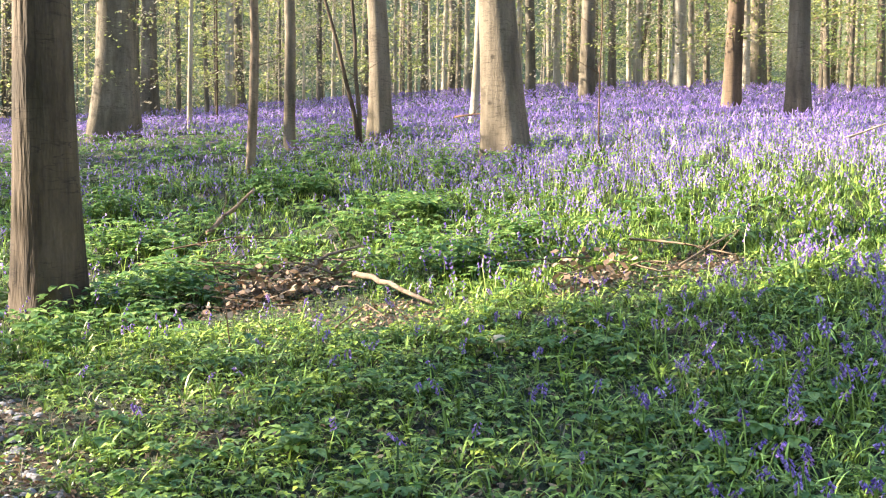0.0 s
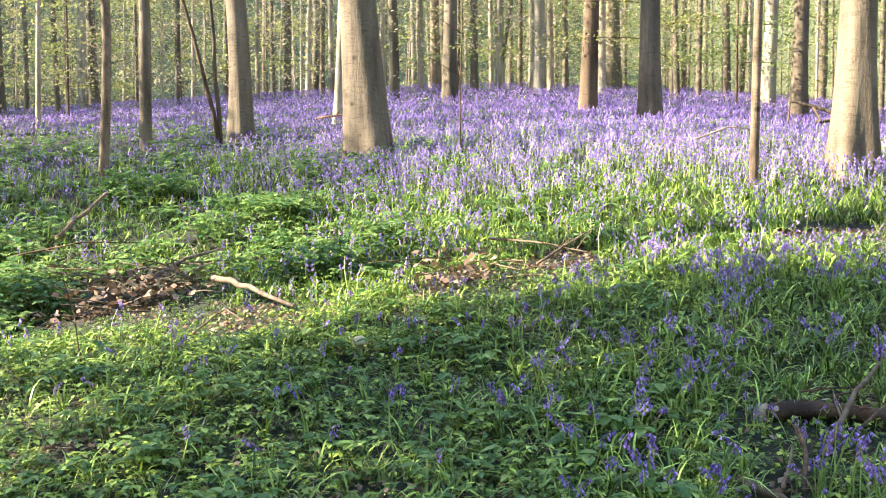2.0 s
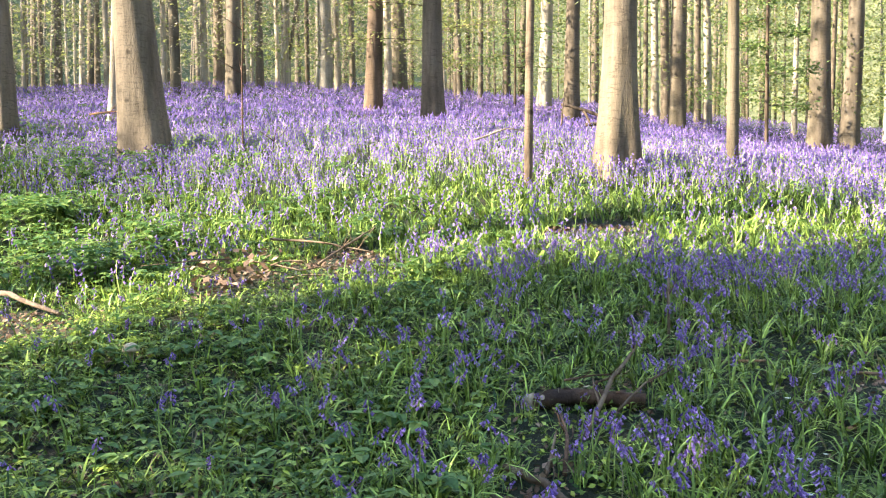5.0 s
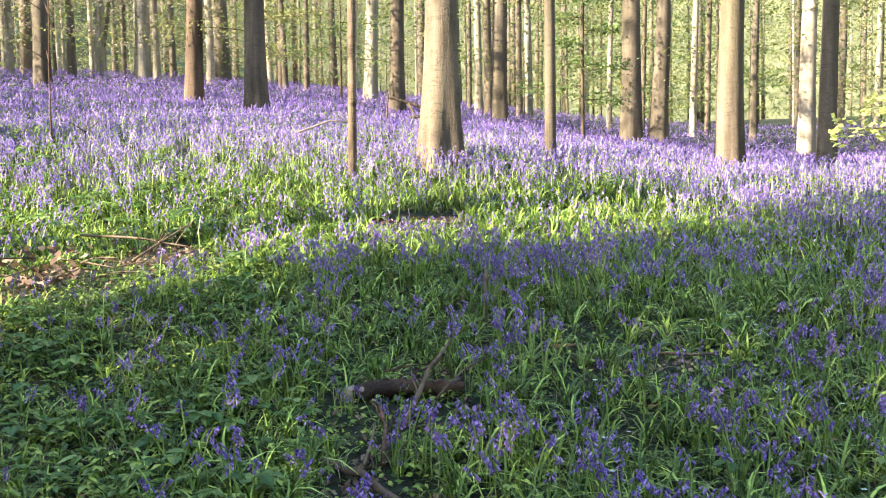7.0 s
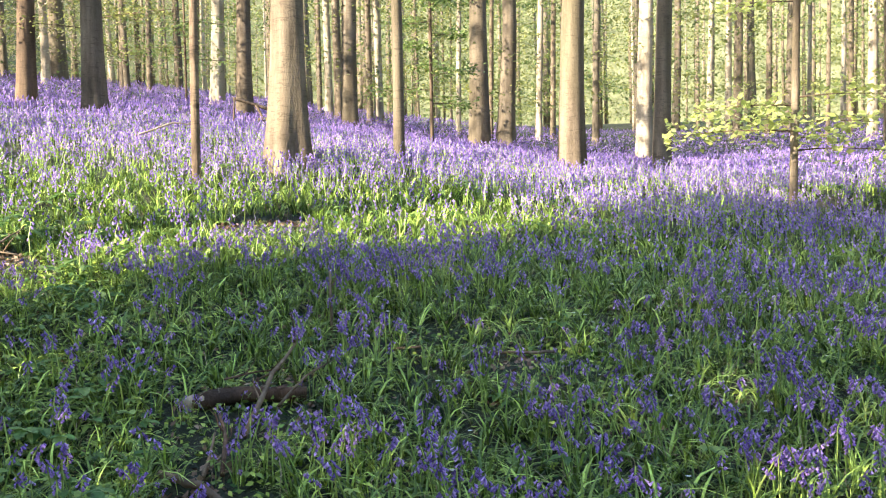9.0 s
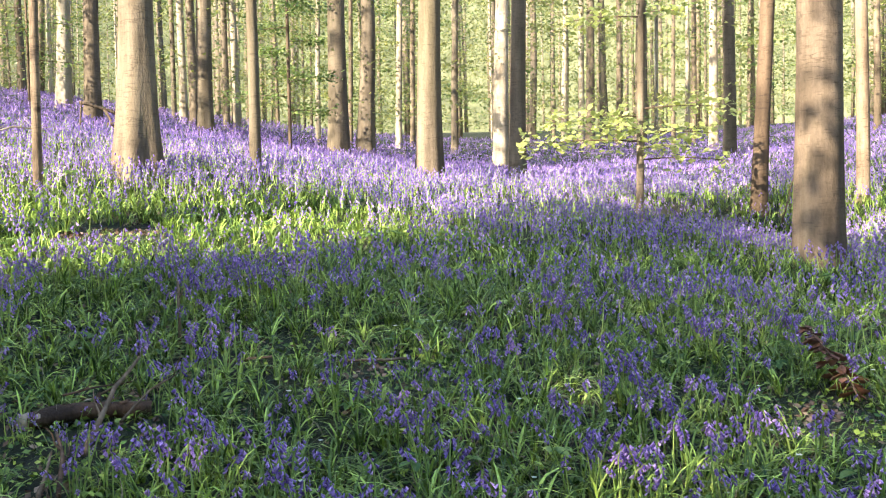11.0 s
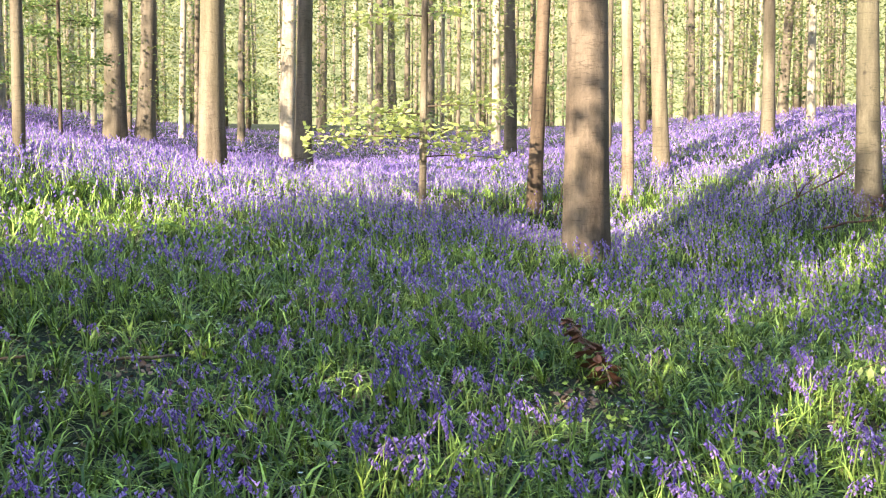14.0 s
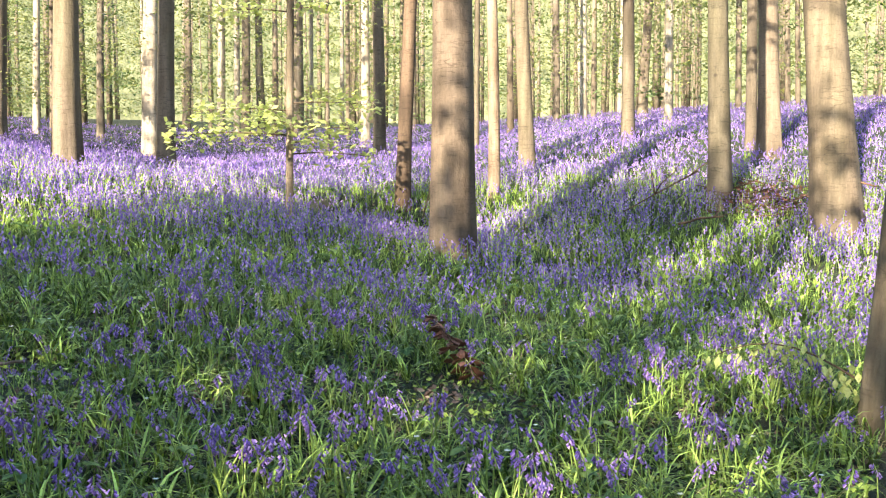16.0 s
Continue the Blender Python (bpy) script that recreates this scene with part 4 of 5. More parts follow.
# ---------------------------------------------------------------- fallen wood and other single things
def on_floor(points, lift=0.02):
    return [(x, y, float(floor_at(x, y)) + lift + h + 0.13 * min(1.0, max(0.0, (math.hypot(x, y) - 7.0) / 3.0))) for x, y, h in points]


def fallen_branch(points, r0, r1, mat, label, twigs=0, seed=0, name="fallen_branch", category="branch"):
    """A bent branch lying on or over the ground, with thin side twigs."""
    rng = np.random.RandomState(seed)
    P = np.asarray(on_floor(points), float)
    n = 9
    s = np.linspace(0, len(P) - 1, n)
    Q = np.stack([np.interp(s, np.arange(len(P)), P[:, j]) for j in range(3)], 1)
    Q[1:-1] += rng.normal(0, 0.2, (n - 2, 3)) * r0
    base = new(name)
    base.location = Q[0]
    L = Q - Q[0]
    v, f = tube(L, np.linspace(r0, r1, n), 8, 0.08, seed)
    part("stem", mesh_of("stem", v, f, [mat], smooth=True), base)
    for i in range(twigs):
        k = rng.randint(2, n - 1)
        d = (L[k] - L[k - 1]) / np.linalg.norm(L[k] - L[k - 1])
        way = d + rng.normal(0, 0.6, 3) + (0, 0, 0.35)
        ln = np.linalg.norm(L[-1]) * rng.uniform(0.2, 0.4)
        t = np.linspace(0, 1, 4)[:, None]
        tp = L[k] + way / np.linalg.norm(way) * ln * t + rng.normal(0, 0.03, (4, 3)) * ln
        tp[0] = L[k]
        v, f = tube(tp, np.linspace(r1 * 0.9, r1 * 0.25, 4), 5)
        part("twig", mesh_of("twig", v, f, [mat], smooth=True), base)
    return tagged(base, label, category)


def log(a, b, r, label):
    """A short broken log with bark, a splintered pale end and a knot."""
    P = np.asarray(on_floor((a, b), r * 0.9), float)
    base = new("log")
    base.location = P[0]
    t = np.linspace(0, 1, 10)[:, None]
    L = (P[1] - P[0]) * t
    L[:, 2] += 0.02 * np.sin(4 * t[:, 0])
    rad = r * (1 + 0.08 * np.sin(np.linspace(0, 7, 10)))
    rad[0] *= 0.86
    v, f = tube(L, rad, 14, 0.13, 3)
    part("bark", mesh_of("bark", v, f, [DARKWOOD], smooth=True), base)
    e = (L[0] - L[1]) / np.linalg.norm(L[0] - L[1])
    v, f = tube([L[0] - e * 0.01, L[0] + e * 0.025, L[0] + e * 0.065], [r * 0.92, r * 0.8, r * 0.3], 9, 0.4, 5)
    part("broken_end", mesh_of("broken_end", v, f, [SPLINTER]), base, "pale splintered wood")
    rng = np.random.RandomState(12)
    side = np.cross(e, (0, 0, 1))
    for i in range(7):
        c = L[rng.randint(1, 9)] + e * rng.uniform(-0.02, 0.02)
        a = rng.uniform(0.2, 2.9)
        n = side * math.cos(a) + np.array([0, 0, math.sin(a)])
        u = np.cross(n, e)
        w, h = rng.uniform(0.012, 0.03), rng.uniform(0.008, 0.016)
        V = np.array([c + n * (r * 1.10 + 0.004) + e * w * p + u * h * q for p, q in ((-1, -0.4), (-0.3, -1), (0.9, -0.6), (1, 0.5), (0.1, 1), (-0.8, 0.7))] + [c + n * (r * 1.10 + 0.009)])
        part("flake", mesh_of("flake", V, [(j, (j + 1) % 6, 6) for j in range(6)], [SPLINTER if i % 2 else DARKWOOD]), base, "peeling flake of pale wood")
    k = L[5] + np.array([0, 0, r * 0.8])
    v, f = tube([k, k + (0.01, 0.01, 0.03), k + (0.02, 0.015, 0.05)], [0.016, 0.012, 0.006], 8, 0.1, 8)
    part("knot", mesh_of("knot", v, f, [DARKWOOD], smooth=True), base)
    return tagged(base, label, "log")


SPLINTER = bark("splintered_wood", (0.62, 0.53, 0.42), (0.46, 0.38, 0.29), (0.22, 0.17, 0.12), (0.4, 0.34, 0.25), 0.0, 2.0)
DARKWOOD = bark("rotting_bark", (0.22, 0.135, 0.088), (0.125, 0.075, 0.05), (0.04, 0.025, 0.018), (0.22, 0.15, 0.095), -0.02, 3.0)

log((2.353, 4.564, 0.0), (2.86, 4.28, 0.0), 0.046, "short rotting log with a pale broken end")
fallen_branch(((2.36, 4.02, 0.04), (2.66, 4.27, 0.17), (3.02, 4.60, 0.22)), 0.015, 0.008, DEADWOOD, "dead grey-brown branch leaning over the log", 3, 61)
fallen_branch(((1.90, 3.92, 0.02), (1.96, 3.66, 0.05), (1.98, 3.30, 0.02)), 0.021, 0.017, BROWN, "bare reddish-brown stick in the bluebells", 0, 62)
fallen_branch(((2.50, 4.50, 0.13), (2.62, 4.40, 0.16), (2.80, 4.36, 0.15)), 0.006, 0.003, DARKWOOD, "thin dead twigs lying on the log", 5, 86)
fallen_branch(((2.62, 4.15, 0.05), (2.82, 4.22, 0.13), (3.05, 4.30, 0.16)), 0.008, 0.004, DEADWOOD, "thin dead twigs lying on the log", 4, 87)
fallen_branch(((2.10, 3.72, 0.04), (2.22, 3.92, 0.10), (2.30, 4.15, 0.12)), 0.011, 0.007, DARKWOOD, "broken dead stick near the log", 2, 88)
fallen_branch(((2.05, 3.80, 0.02), (2.25, 4.10, 0.06)), 0.010, 0.005, DEADWOOD, "thin dead stick near the log", 1, 63)
fallen_branch(((-0.86, 9.1, 0.075), (-0.66, 8.82, 0.10), (-0.48, 8.53, 0.085), (-0.27, 8.25, 0.06), (-0.08, 7.95, 0.02)), 0.030, 0.016, PALEWOOD, "pale barkless branch in the sunlit herbs", 0, 64)
fallen_branch(((-0.85, 7.55, 0.02), (-0.62, 7.75, 0.12), (-0.42, 7.6, 0.02)), 0.009, 0.004, DEADWOOD, "small arched dead branch", 1, 65)
fallen_branch(((-2.95, 12.0, 0.02), (-2.78, 12.5, 0.12), (-2.6, 13.1, 0.22)), 0.032, 0.016, DEADWOOD, "dead branch propped in the undergrowth", 2, 66)
fallen_branch(((1.75, 9.0, 0.08), (2.1, 8.6, 0.10), (2.5, 8.2, 0.04)), 0.014, 0.006, DEADWOOD, "twiggy dead branch on dry leaves", 6, 67)
fallen_branch(((2.0, 8.1, 0.03), (2.4, 8.5, 0.08), (2.7, 8.75, 0.14)), 0.012, 0.005, DEADWOOD, "twiggy dead branch on dry leaves", 5, 68)
fallen_branch(((4.05, 4.22, 0.02), (4.22, 4.08, 0.035), (4.40, 3.95, 0.04)), 0.010, 0.009, PALEWOOD, "pale straight stick among bluebells", 0, 69)
fallen_branch(((3.52, 4.58, 0.05), (3.74, 4.42, 0.06)), 0.011, 0.008, DEADWOOD, "short brown stick among bluebells", 0, 70)
fallen_branch(((3.53, 5.08, 0.0), (3.54, 5.10, 0.20), (3.57, 5.15, 0.40)), 0.011, 0.008, SPOTTED, "thin upright dead stem with flaking grey bark", 1, 71, "dead_sapling", "sapling")
fallen_branch(((5.38, 12.97, 0.10), (5.9, 12.9, 0.28), (6.3, 12.85, 0.22)), 0.014, 0.007, WHITISH, "pale forked dead branch on the bluebells", 4, 72)
fallen_branch(((8.45, 16.1, 0.42), (8.9, 15.8, 0.35), (9.5, 15.5, 0.10)), 0.03, 0.035, ROUGH, "dark fallen branch beside a beech", 3, 73)
fallen_branch(((8.35, 15.9, 0.02), (8.37, 15.9, 0.28), (8.42, 15.95, 0.45)), 0.016, 0.014, ROUGH, "dark broken stem beside a beech", 0, 74)
fallen_branch(((8.7, 15.6, 0.12), (9.1, 15.55, 0.18), (9.6, 15.4, 0.08)), 0.035, 0.02, ROUGH, "dark fallen branch beside a beech", 4, 75)
fallen_branch(((13.3, 2.52, 0.08), (14.0, 2.1, 0.22), (14.7, 1.75, 0.35)), 0.007, 0.013, DARKWOOD, "long thin fallen branch in shade", 3, 76)
fallen_branch(((12.6, 1.68, 0.12), (12.85, 1.45, 0.14), (13.1, 1.2, 0.12)), 0.018, 0.010, DARKWOOD, "short dark stick among bluebells", 1, 77)
fallen_branch(((13.5, 0.15, 0.55), (13.6, -0.05, 0.62), (13.65, -0.6, 0.45)), 0.02, 0.01, DARKWOOD, "dead side branch across a beech trunk", 2, 78)
fallen_branch(((12.91, 5.32, 0.0), (12.75, 5.15, 0.45), (12.6, 5.0, 0.95)), 0.014, 0.008, PALEWOOD, "pale bent dead stem beside a trunk", 1, 79, "dead_sapling", "sapling")
fallen_branch(((-0.56, 12.95, 0.0), (-0.58, 12.95, 0.15), (-0.63, 12.95, 0.34)), 0.012, 0.009, PALEWOOD, "short pale dead stem", 0, 80, "dead_sapling", "sapling")
fallen_branch(((0.2, 19.0, 0.15), (0.7, 18.6, 0.25), (1.3, 18.2, 0.05)), 0.022, 0.012, DARKWOOD, "dark branch lying over bluebells", 2, 81)
fallen_branch(((-3.4, 10.7, 0.05), (-2.7, 10.35, 0.12), (-2.0, 10.15, 0.05)), 0.011, 0.006, DARKWOOD, "dark dead branch under the old trunk", 6, 82)
fallen_branch(((-3.2, 11.0, 0.10), (-2.4, 10.8, 0.20), (-1.8, 11.0, 0.08)), 0.010, 0.005, DARKWOOD, "dark dead branch under the old trunk", 6, 83)
fallen_branch(((-1.5, 9.3, 0.1), (-1.15, 9.7, 0.16), (-0.85, 10.2, 0.12)), 0.022, 0.012, PALEWOOD, "pale dead branch in the herbs", 2, 84)
fallen_branch(((-1.55, 7.0, 0.0), (-1.6, 7.05, 0.35), (-1.75, 7.2, 0.75)), 0.006, 0.003, DARKWOOD, "thin brown stalk above the herbs", 3, 85, "dead_sapling", "sapling")


def sapling_stems(x, y, tops, r, mat, label, twigs=3, seed=0):
    """A slim young tree or shrub with one or more leaning stems."""
    rng = np.random.RandomState(seed)
    z = float(floor_at(x, y))
    base = new("bare_sapling")
    base.location = (x, y, z)
    for dx, dy, h in tops:
        s = np.linspace(0, 1, 8)
        p = np.stack([dx * s ** 1.2, dy * s ** 1.2, h * s - 0.15 * (s == 0)], 1) + rng.normal(0, 0.02, (8, 3)) * (s > 0)[:, None]
        v, f = tube(p, r * (1 - 0.6 * s), 7, 0.05, seed)
        stem = part("stem", mesh_of("stem", v, f, [mat], smooth=True), base)
        for i in range(twigs):
            k = rng.randint(2, 7)
            a, ln = rng.uniform(0, 6.28), rng.uniform(0.25, 0.7)
            t = np.linspace(0, 1, 4)
            q = p[k] + np.stack([np.cos(a) * ln * t, np.sin(a) * ln * t, 0.6 * ln * t], 1)
            v, f = tube(q, 0.008 * (1 - 0.7 * t), 4)
            part("twig", mesh_of("twig", v, f, [mat], smooth=True), stem)
    return tagged(base, label, "sapling")


sapling_stems(2.29, 14.23, ((0.02, 0.05, 4.5),), 0.014, DARKWOOD, "thin leafless dark sapling among bluebells", 6, 91)
sapling_stems(2.55, 14.0, ((0.35, 0.0, 0.55),), 0.010, DARKWOOD, "small bare twiggy sapling", 2, 92)
sapling_stems(-1.55, 17.9, ((-0.35, 0.0, 4.5), (-1.15, 0.0, 4.3)), 0.045, BROWN, "brown shrub with two slanting bare stems", 4, 93)


def leafy_branches(parent, z0, tiers, seed, leaf=0.10, mat=None):
    """Flat tiers of new leaves on thin twigs: each tier is (height, dx, dy, length, leaves)."""
    rng = np.random.RandomState(seed)
    for h, dx, dy, ln, n in tiers:
        s = np.linspace(0, 1, 5)
        d = np.array([dx, dy, 0]) / math.hypot(dx, dy)
        p = np.stack([d[0] * ln * s, d[1] * ln * s, z0 + h + 0.10 * ln * s - 0.12 * ln * s * s], 1)
        v, f = tube(p, 0.010 * (1 - 0.8 * s) + 0.002, 5)
        br = part("branch", mesh_of("branch", v, f, [BROWN], smooth=True), parent)
        q = rng.uniform(0.15, 1.05, n)
        side = np.array([-d[1], d[0], 0])
        c = np.stack([np.interp(q, s, p[:, j]) for j in range(3)], 1) + side * (rng.normal(0, 0.16, n) * ln)[:, None] + (0, 0, 1) * rng.normal(0, 0.055 * ln + 0.02, n)[:, None]
        v, f = leaf_quads(c, leaf, rng, 0.65)
        tagged(part("leaves", mesh_of("leaves", v, f, [mat or YELLOWGREEN]), br, "bright yellow-green new leaves"), kind="stuff")


YELLOWGREEN = leafy("new_leaf", (0.45, 0.51, 0.14), (0.75, 0.77, 0.34), 0.5, 0.4)
leafy_branches(sapling, 0.25, ((0.85, -0.6, 1.0, 1.6, 190), (0.95, 0.55, -0.9, 0.95, 100), (1.18, -0.5, 0.85, 1.25, 150), (1.28, 0.5, -0.85, 1.2, 130), (0.75, -0.2, -1.0, 0.8, 70), (0.6, 0.8, -0.6, 1.3, 60), (2.5, -0.55, 0.85, 0.95, 100), (2.55, 0.4, -0.7, 0.6, 60), (1.0, -1.0, -0.1, 0.9, 90)), 95, 0.10)

leaf_tree = beech(12.27, 15.06, 0.035, (0.005, 0.0), BROWN, "thin young tree wrapped in fresh green leaves", flare=0.1, tall=9.0, crown=False, name="young_tree", sides=8)
leafy_branches(leaf_tree, 0.25, [(0.7 + 0.27 * i, math.cos(2.4 * i), math.sin(2.4 * i), 1.0 + 0.3 * math.sin(i), 210) for i in range(16)], 96, 0.075, DEEP)
hill_tree = beech(7.3, 19.6, 0.03, (0.0, 0.0), BROWN, "thin young tree with fresh green leaves", flare=0.1, tall=8.0, crown=False, name="young_tree", sides=8)
leafy_branches(hill_tree, 0.25, [(1.1 + 0.25 * i, math.cos(2.1 * i + 1), math.sin(2.1 * i + 1), 1.8 + 0.4 * math.sin(2 * i), 200) for i in range(13)], 97, 0.072, SPRING)
mid_tree = beech(10.2, 22.0, 0.03, (0.0, 0.0), BROWN, "thin young tree with fresh green leaves", flare=0.1, tall=8.0, crown=False, name="young_tree", sides=8)
leafy_branches(mid_tree, 0.25, [(0.9 + 0.3 * i, math.cos(2.1 * i), math.sin(2.1 * i), 1.9 + 0.4 * math.sin(2 * i), 220) for i in range(13)], 98, 0.075, DEEP)
left_tree = beech(-6.0, 25.5, 0.03, (0.0, 0.0), BROWN, "thin young tree with fresh green leaves", flare=0.1, tall=8.0, crown=False, name="young_tree", sides=8)
leafy_branches(left_tree, 0, [(0.9 + 0.4 * i, math.cos(2.1 * i), math.sin(2.1 * i), 1.6 + 0.3 * math.sin(2 * i), 190) for i in range(10)], 99, 0.075, SPRING)


def low_twig():
    """A low beech twig with drooping yellow leaves, just above the bluebells."""
    base = new("leafy_twig")
    base.location = (6.22, -0.36, float(floor_at(6.22, -0.36)) + 0.26)
    s = np.linspace(0, 1, 9)
    p = np.stack([-0.05 * s, 0.95 * s, 0.20 * np.sin(3.0 * s) - 0.02 * s], 1)
    v, f = tube(p, 0.007 * (1 - 0.75 * s), 5)
    part("twig", mesh_of("twig", v, f, [BROWN], smooth=True), base)
    rng = np.random.RandomState(7)
    for i in range(84):
        q = 0.05 + 0.95 * rng.uniform(0.0, 1.0) ** 1.8
        hang = 0.10 * (1.2 - q)
        c = np.array([np.interp(q, s, p[:, j]) for j in range(3)]) + (rng.normal(0, 0.06), rng.normal(0, 0.03), rng.uniform(-hang, 0.5 * hang))
        L, a = rng.uniform(0.045, 0.08), rng.uniform(0, 6.28)
        d = np.array([0.5 * math.cos(a), 0.5 * math.sin(a), -0.8])
        w = np.array([-math.sin(a), math.cos(a), 0.1]) * L * 0.27
        bow = np.array([math.cos(a), math.sin(a), 0.4]) * L * 0.08
        V = np.array([c, c + d * L * 0.45 + w, c + d * L, c + d * L * 0.45 - w, c + d * L * 0.45 + bow])
        part("leaf", mesh_of("leaf", V, [(0, 1, 4), (1, 2, 4), (2, 3, 4), (3, 0, 4)], [YELLOWGREEN]), base)
    tagged(base, "low beech twig with drooping yellow-green leaves", "twig")


def dead_frond():
    """A withered brown fern frond with hanging leaflets."""
    a, b = np.array((5.98, 2.15, 0.0)), np.array((5.68, 1.74, 0.0))
    base = new("dead_fern")
    base.location = (b[0], b[1], float(floor_at(b[0], b[1])))
    top = np.array((a[0] - b[0] + 0.05, a[1] - b[1] + 0.05, 0.31))
    s = np.linspace(0, 1, 9)
    p = np.stack([top[0] * s, top[1] * s, 0.05 + (top[2] + 0.04) * s ** 0.75], 1)
    v, f = tube(p, 0.007 * (1 - 0.6 * s), 6)
    part("stalk", mesh_of("stalk", v, f, [BROWN], smooth=True), base)
    rng = np.random.RandomState(17)
    for i in range(64):
        q = 0.06 + 0.94 * (i // 2) / 31
        c = np.array([np.interp(q, s, p[:, j]) for j in range(3)]) + rng.normal(0, 0.008, 3)
        L, w = rng.uniform(0.06, 0.115) * (1.1 - 0.3 * q), rng.uniform(0.017, 0.03)
        a = rng.uniform(0, 6.28)
        d = np.array([math.cos(a), math.sin(a), rng.uniform(-1.3, -0.2)])
        d /= np.linalg.norm(d)
        sd = np.cross(d, (0.2, 0.1, 1.0))
        sd = sd / np.linalg.norm(sd) * w
        up = np.cross(sd, d) / w
        curl = rng.uniform(0.15, 0.5) * L
        V = np.array([c, c + d * L * 0.4 + sd + up * curl * 0.5, c + d * L * 0.4 - sd + up * curl * 0.5, c + d * L * 0.45,
                      c + d * L * 0.75 + sd * 0.9 + up * curl, c + d * L * 0.75 - sd * 0.9 + up * curl, c + d * L * 0.8 + up * curl * 0.3, c + d * L + up * curl])
        part("leaflet", mesh_of("leaflet", V, [(0, 1, 3), (0, 3, 2), (1, 4, 3), (4, 6, 3), (3, 6, 2), (6, 5, 2), (4, 7, 6), (6, 7, 5)], [BRACKEN]), base)
    tagged(base, "withered red-brown fern frond leaning in bluebells", "fern")


def mushroom():
    x, y = 0.385, 6.47
    base = new("mushroom")
    base.location = (x, y, float(floor_at(x, y)) + 0.02)
    s = np.linspace(0, 1, 8)
    v, f = tube(np.stack([0 * s, 0 * s, 0.07 + 0.055 * s], 1), 0.058 * np.sqrt(np.clip(1 - s ** 2.2, 0.002, 1)), 14, 0.05, 2)
    part("cap", mesh_of("cap", v, f, [SHELL], smooth=True), base, "pale cream rounded cap")
    v, f = tube([(0, 0, -0.03), (0.003, 0, 0.03), (0, 0, 0.075)], [0.018, 0.015, 0.014], 8, 0.05, 4)
    part("stalk", mesh_of("stalk", v, f, [SHELL], smooth=True), base)
    tagged(base, "pale cream mushroom cap half hidden in herbs", "mushroom")


low_twig()
dead_frond()
mushroom()


def brush_pile(x, y, w, n, seed, label, woods, leaves, dry=6):
    rng = np.random.RandomState(seed)
    pieces = []
    for i in range(n):
        px, py = x + rng.normal(0, w * 0.4), y + rng.normal(0, w * 0.4)
        a, ln = rng.uniform(0, 6.28), rng.uniform(0.3, 0.9)
        z = float(floor_at(px, py)) + rng.uniform(0.02, 0.3)
        s = np.linspace(0, 1, 4)
        pieces.append(tube(np.stack([px + np.cos(a) * ln * s, py + np.sin(a) * ln * s, z + 0.25 * ln * rng.uniform(-0.4, 1) * s + rng.normal(0, 0.02, 4)], 1), 0.008 * (1 - 0.6 * s), 4))
    v, f = merge(pieces)
    n0 = len(f)
    k = n * dry
    C = np.stack([x + rng.normal(0, w * 0.42, k), y + rng.normal(0, w * 0.42, k), np.zeros(k)], 1)
    C[:, 2] = floor_at(C[:, 0], C[:, 1]) + rng.uniform(0.03, 0.32, k)
    v, f = merge([(v, f), leaf_quads(C, 0.08, rng, 0.9)])
    tagged(new("brushwood", mesh_of("brushwood", v, f, [woods, leaves], np.arange(len(f)) >= n0)), label, "brushwood", kind="stuff")


brush_pile(14.6, 0.75, 1.0, 90, 5, "heap of brown brushwood and withered leaves", DARKWOOD, BRACKEN, 2)
brush_pile(-1.6, 9.3, 0.85, 60, 6, "heap of pale dry twigs and brown leaves among herbs", PALEWOOD, LITTER)
brush_pile(1.3, 8.05, 0.45, 14, 7, "dry twigs and brown leaves among herbs", DEADWOOD, LITTER)

# small white wood anemones scattered among the bluebells
rng = np.random.RandomState(71)


def anemone():
    pieces, mat = [strip([(0, 0, 0), (0.01, 0, 0.14)], [0.003, 0.002], [(0, 1, 0)] * 2)], [0]
    for i in range(6):
        a = i * 1.047
        d, sd = np.array([math.cos(a), math.sin(a), 0.25]), np.array([-math.sin(a), math.cos(a), 0])
        c = np.array([0.01, 0, 0.14])
        pieces.append((np.array([c, c + d * 0.009 + sd * 0.006, c + d * 0.017, c + d * 0.009 - sd * 0.006]), np.array([(0, 1, 2, 3)])))
        mat.append(1)
    v, f = merge(pieces)
    return v, f, np.array(mat)


cover("wood_anemones", [anemone()], grow(4, 4, 10, lambda x, y: smooth(np.degrees(np.arctan2(x, y)), 18, 40), rng), between(0.8, 1.15), [STEM, WHITE], "small white wood anemones among bluebells", "flowers", 72)


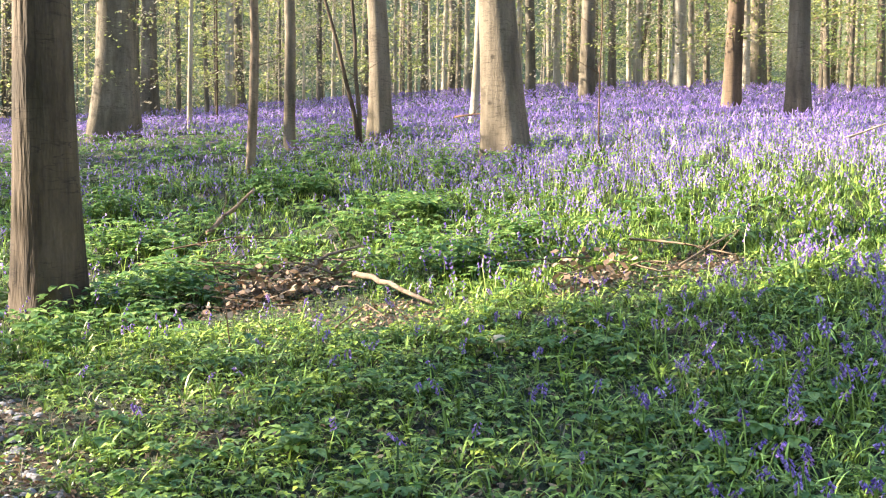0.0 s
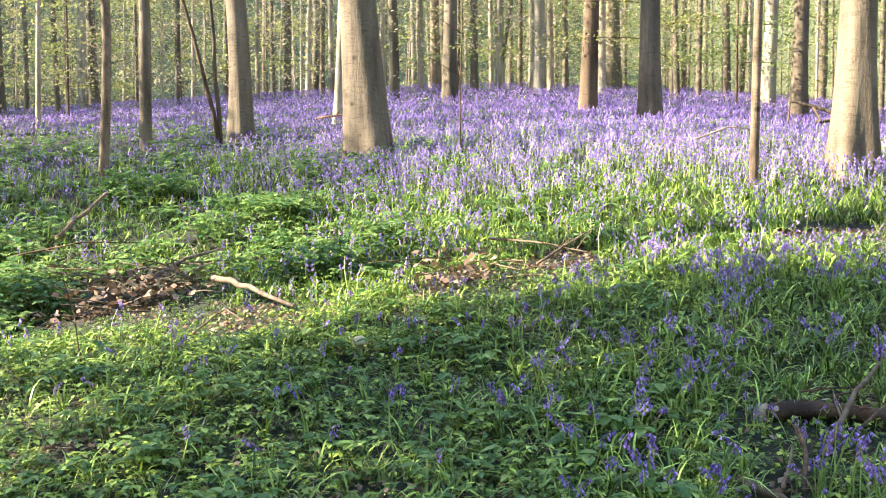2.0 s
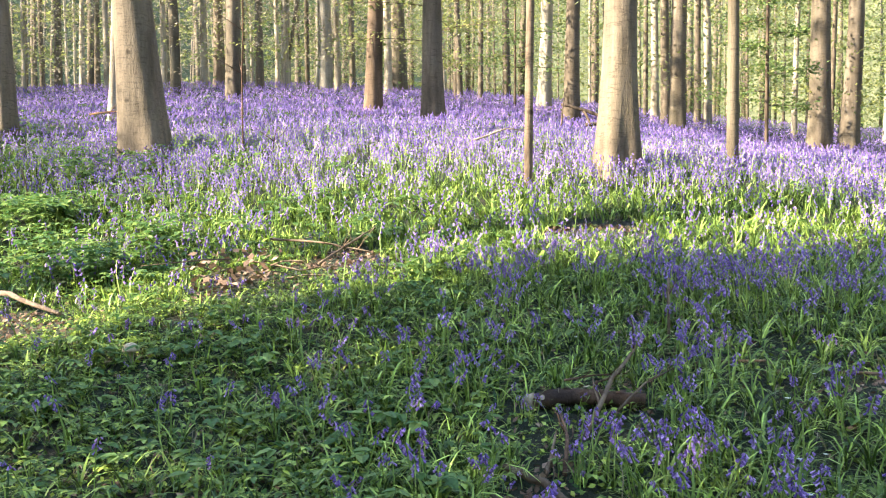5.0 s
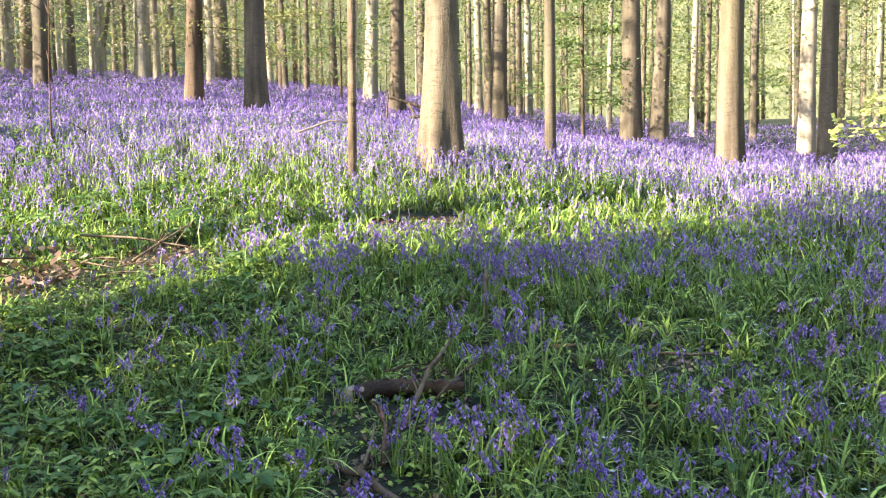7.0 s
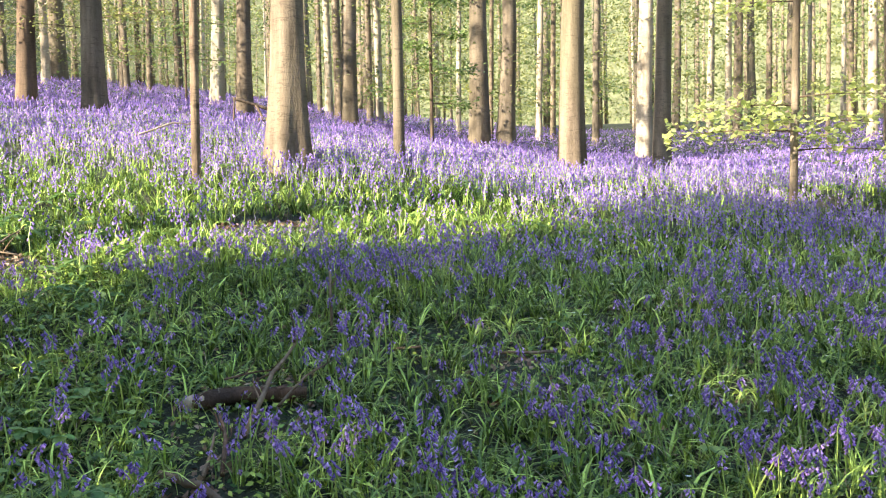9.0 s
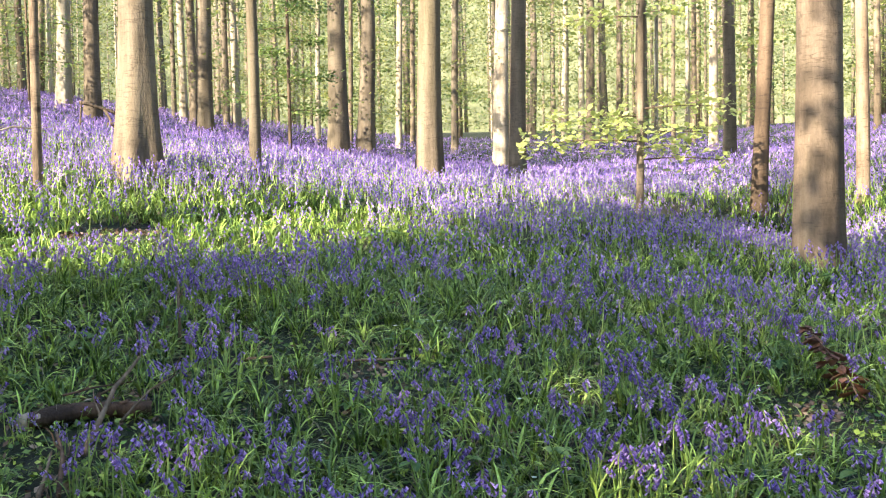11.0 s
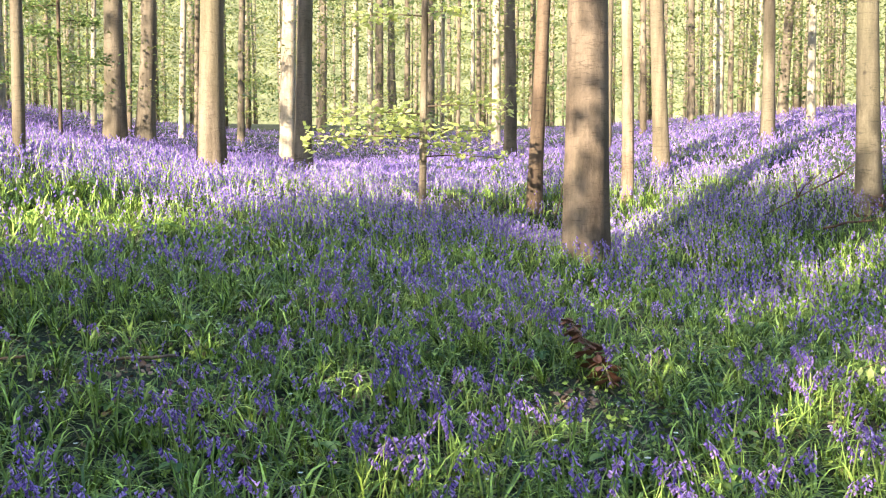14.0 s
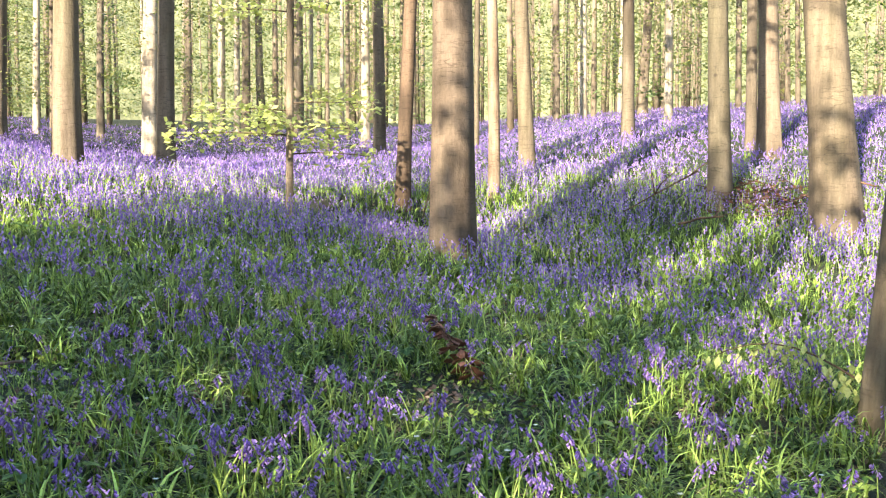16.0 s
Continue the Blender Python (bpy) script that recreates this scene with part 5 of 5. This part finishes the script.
def gravel():
    """Loose grey stones of the path."""
    rng = np.random.RandomState(81)
    n = 15000
    X, Y = rng.uniform(-7.5, 4.5, n), rng.uniform(-9.0, 9.0, n)
    edge = Y + 1.68 * X + rng.normal(0, 0.12, n)
    k = (edge < 1.55) & (edge > -3.6)
    X, Y = X[k], Y[k]
    pieces = []
    for x, y in zip(X, Y):
        r = rng.uniform(0.015, 0.05)
        z = float(floor_at(x, y))
        c = np.array([(-1, -1, -0.4), (1, -1, -0.4), (1, 1, -0.4), (-1, 1, -0.4), (-0.6, -0.6, 0.6), (0.6, -0.6, 0.6), (0.6, 0.6, 0.6), (-0.6, 0.6, 0.6)], float)
        c = (c + rng.normal(0, 0.18, c.shape)) * (r, r * rng.uniform(0.6, 1), r * 0.6)
        a = rng.uniform(0, 6.28)
        c = np.stack([c[:, 0] * np.cos(a) - c[:, 1] * np.sin(a) + x, c[:, 0] * np.sin(a) + c[:, 1] * np.cos(a) + y, c[:, 2] + z + r * 0.25], 1)
        pieces.append((c, np.array([(4, 5, 6, 7), (0, 1, 5, 4), (1, 2, 6, 5), (2, 3, 7, 6), (3, 0, 4, 7)])))
    v, f = merge(pieces)
    tagged(new("gravel", mesh_of("gravel", v, f, [GRAVEL])), "loose grey stones of the woodland path", "gravel", kind="stuff")


gravel()


def far_side(x, y):
    """Plants on the other side of the path and close to its near edge."""
    e = y + 1.68 * x
    return np.where(e < -3.7, 0.8, np.where((e > 1.8) & (np.hypot(x, y) > 0.9), 1.0, 0.0)) * (0.5 + 0.5 * blotch(x, y, 1.6, 4.0))


rng = np.random.RandomState(9)
behind, beside = grow(6, 0.9, 11, far_side, rng, 95, 332), grow(24, 0.9, 3.2, far_side, rng, -27, 95)
cover("path_side_herbs", [herb_plant(rng, 3, 0.09, 0.16) for i in range(6)], [np.concatenate(q) for q in zip(behind, beside)], between(0.7, 1.4), [HERB], "low green herbs along the woodland path", "herbs", 55)
behind, beside = grow(7, 0.9, 11, far_side, rng, 95, 332), grow(40, 0.9, 3.2, far_side, rng, -27, 95)
cover("path_side_blades", [blade_tuft(rng, 5, 3, 0.36, 0.014) for i in range(6)], [np.concatenate(q) for q in zip(behind, beside)], between(0.7, 1.1), [BLADE], "strap leaves of bluebells along the woodland path", "leaves", 56)
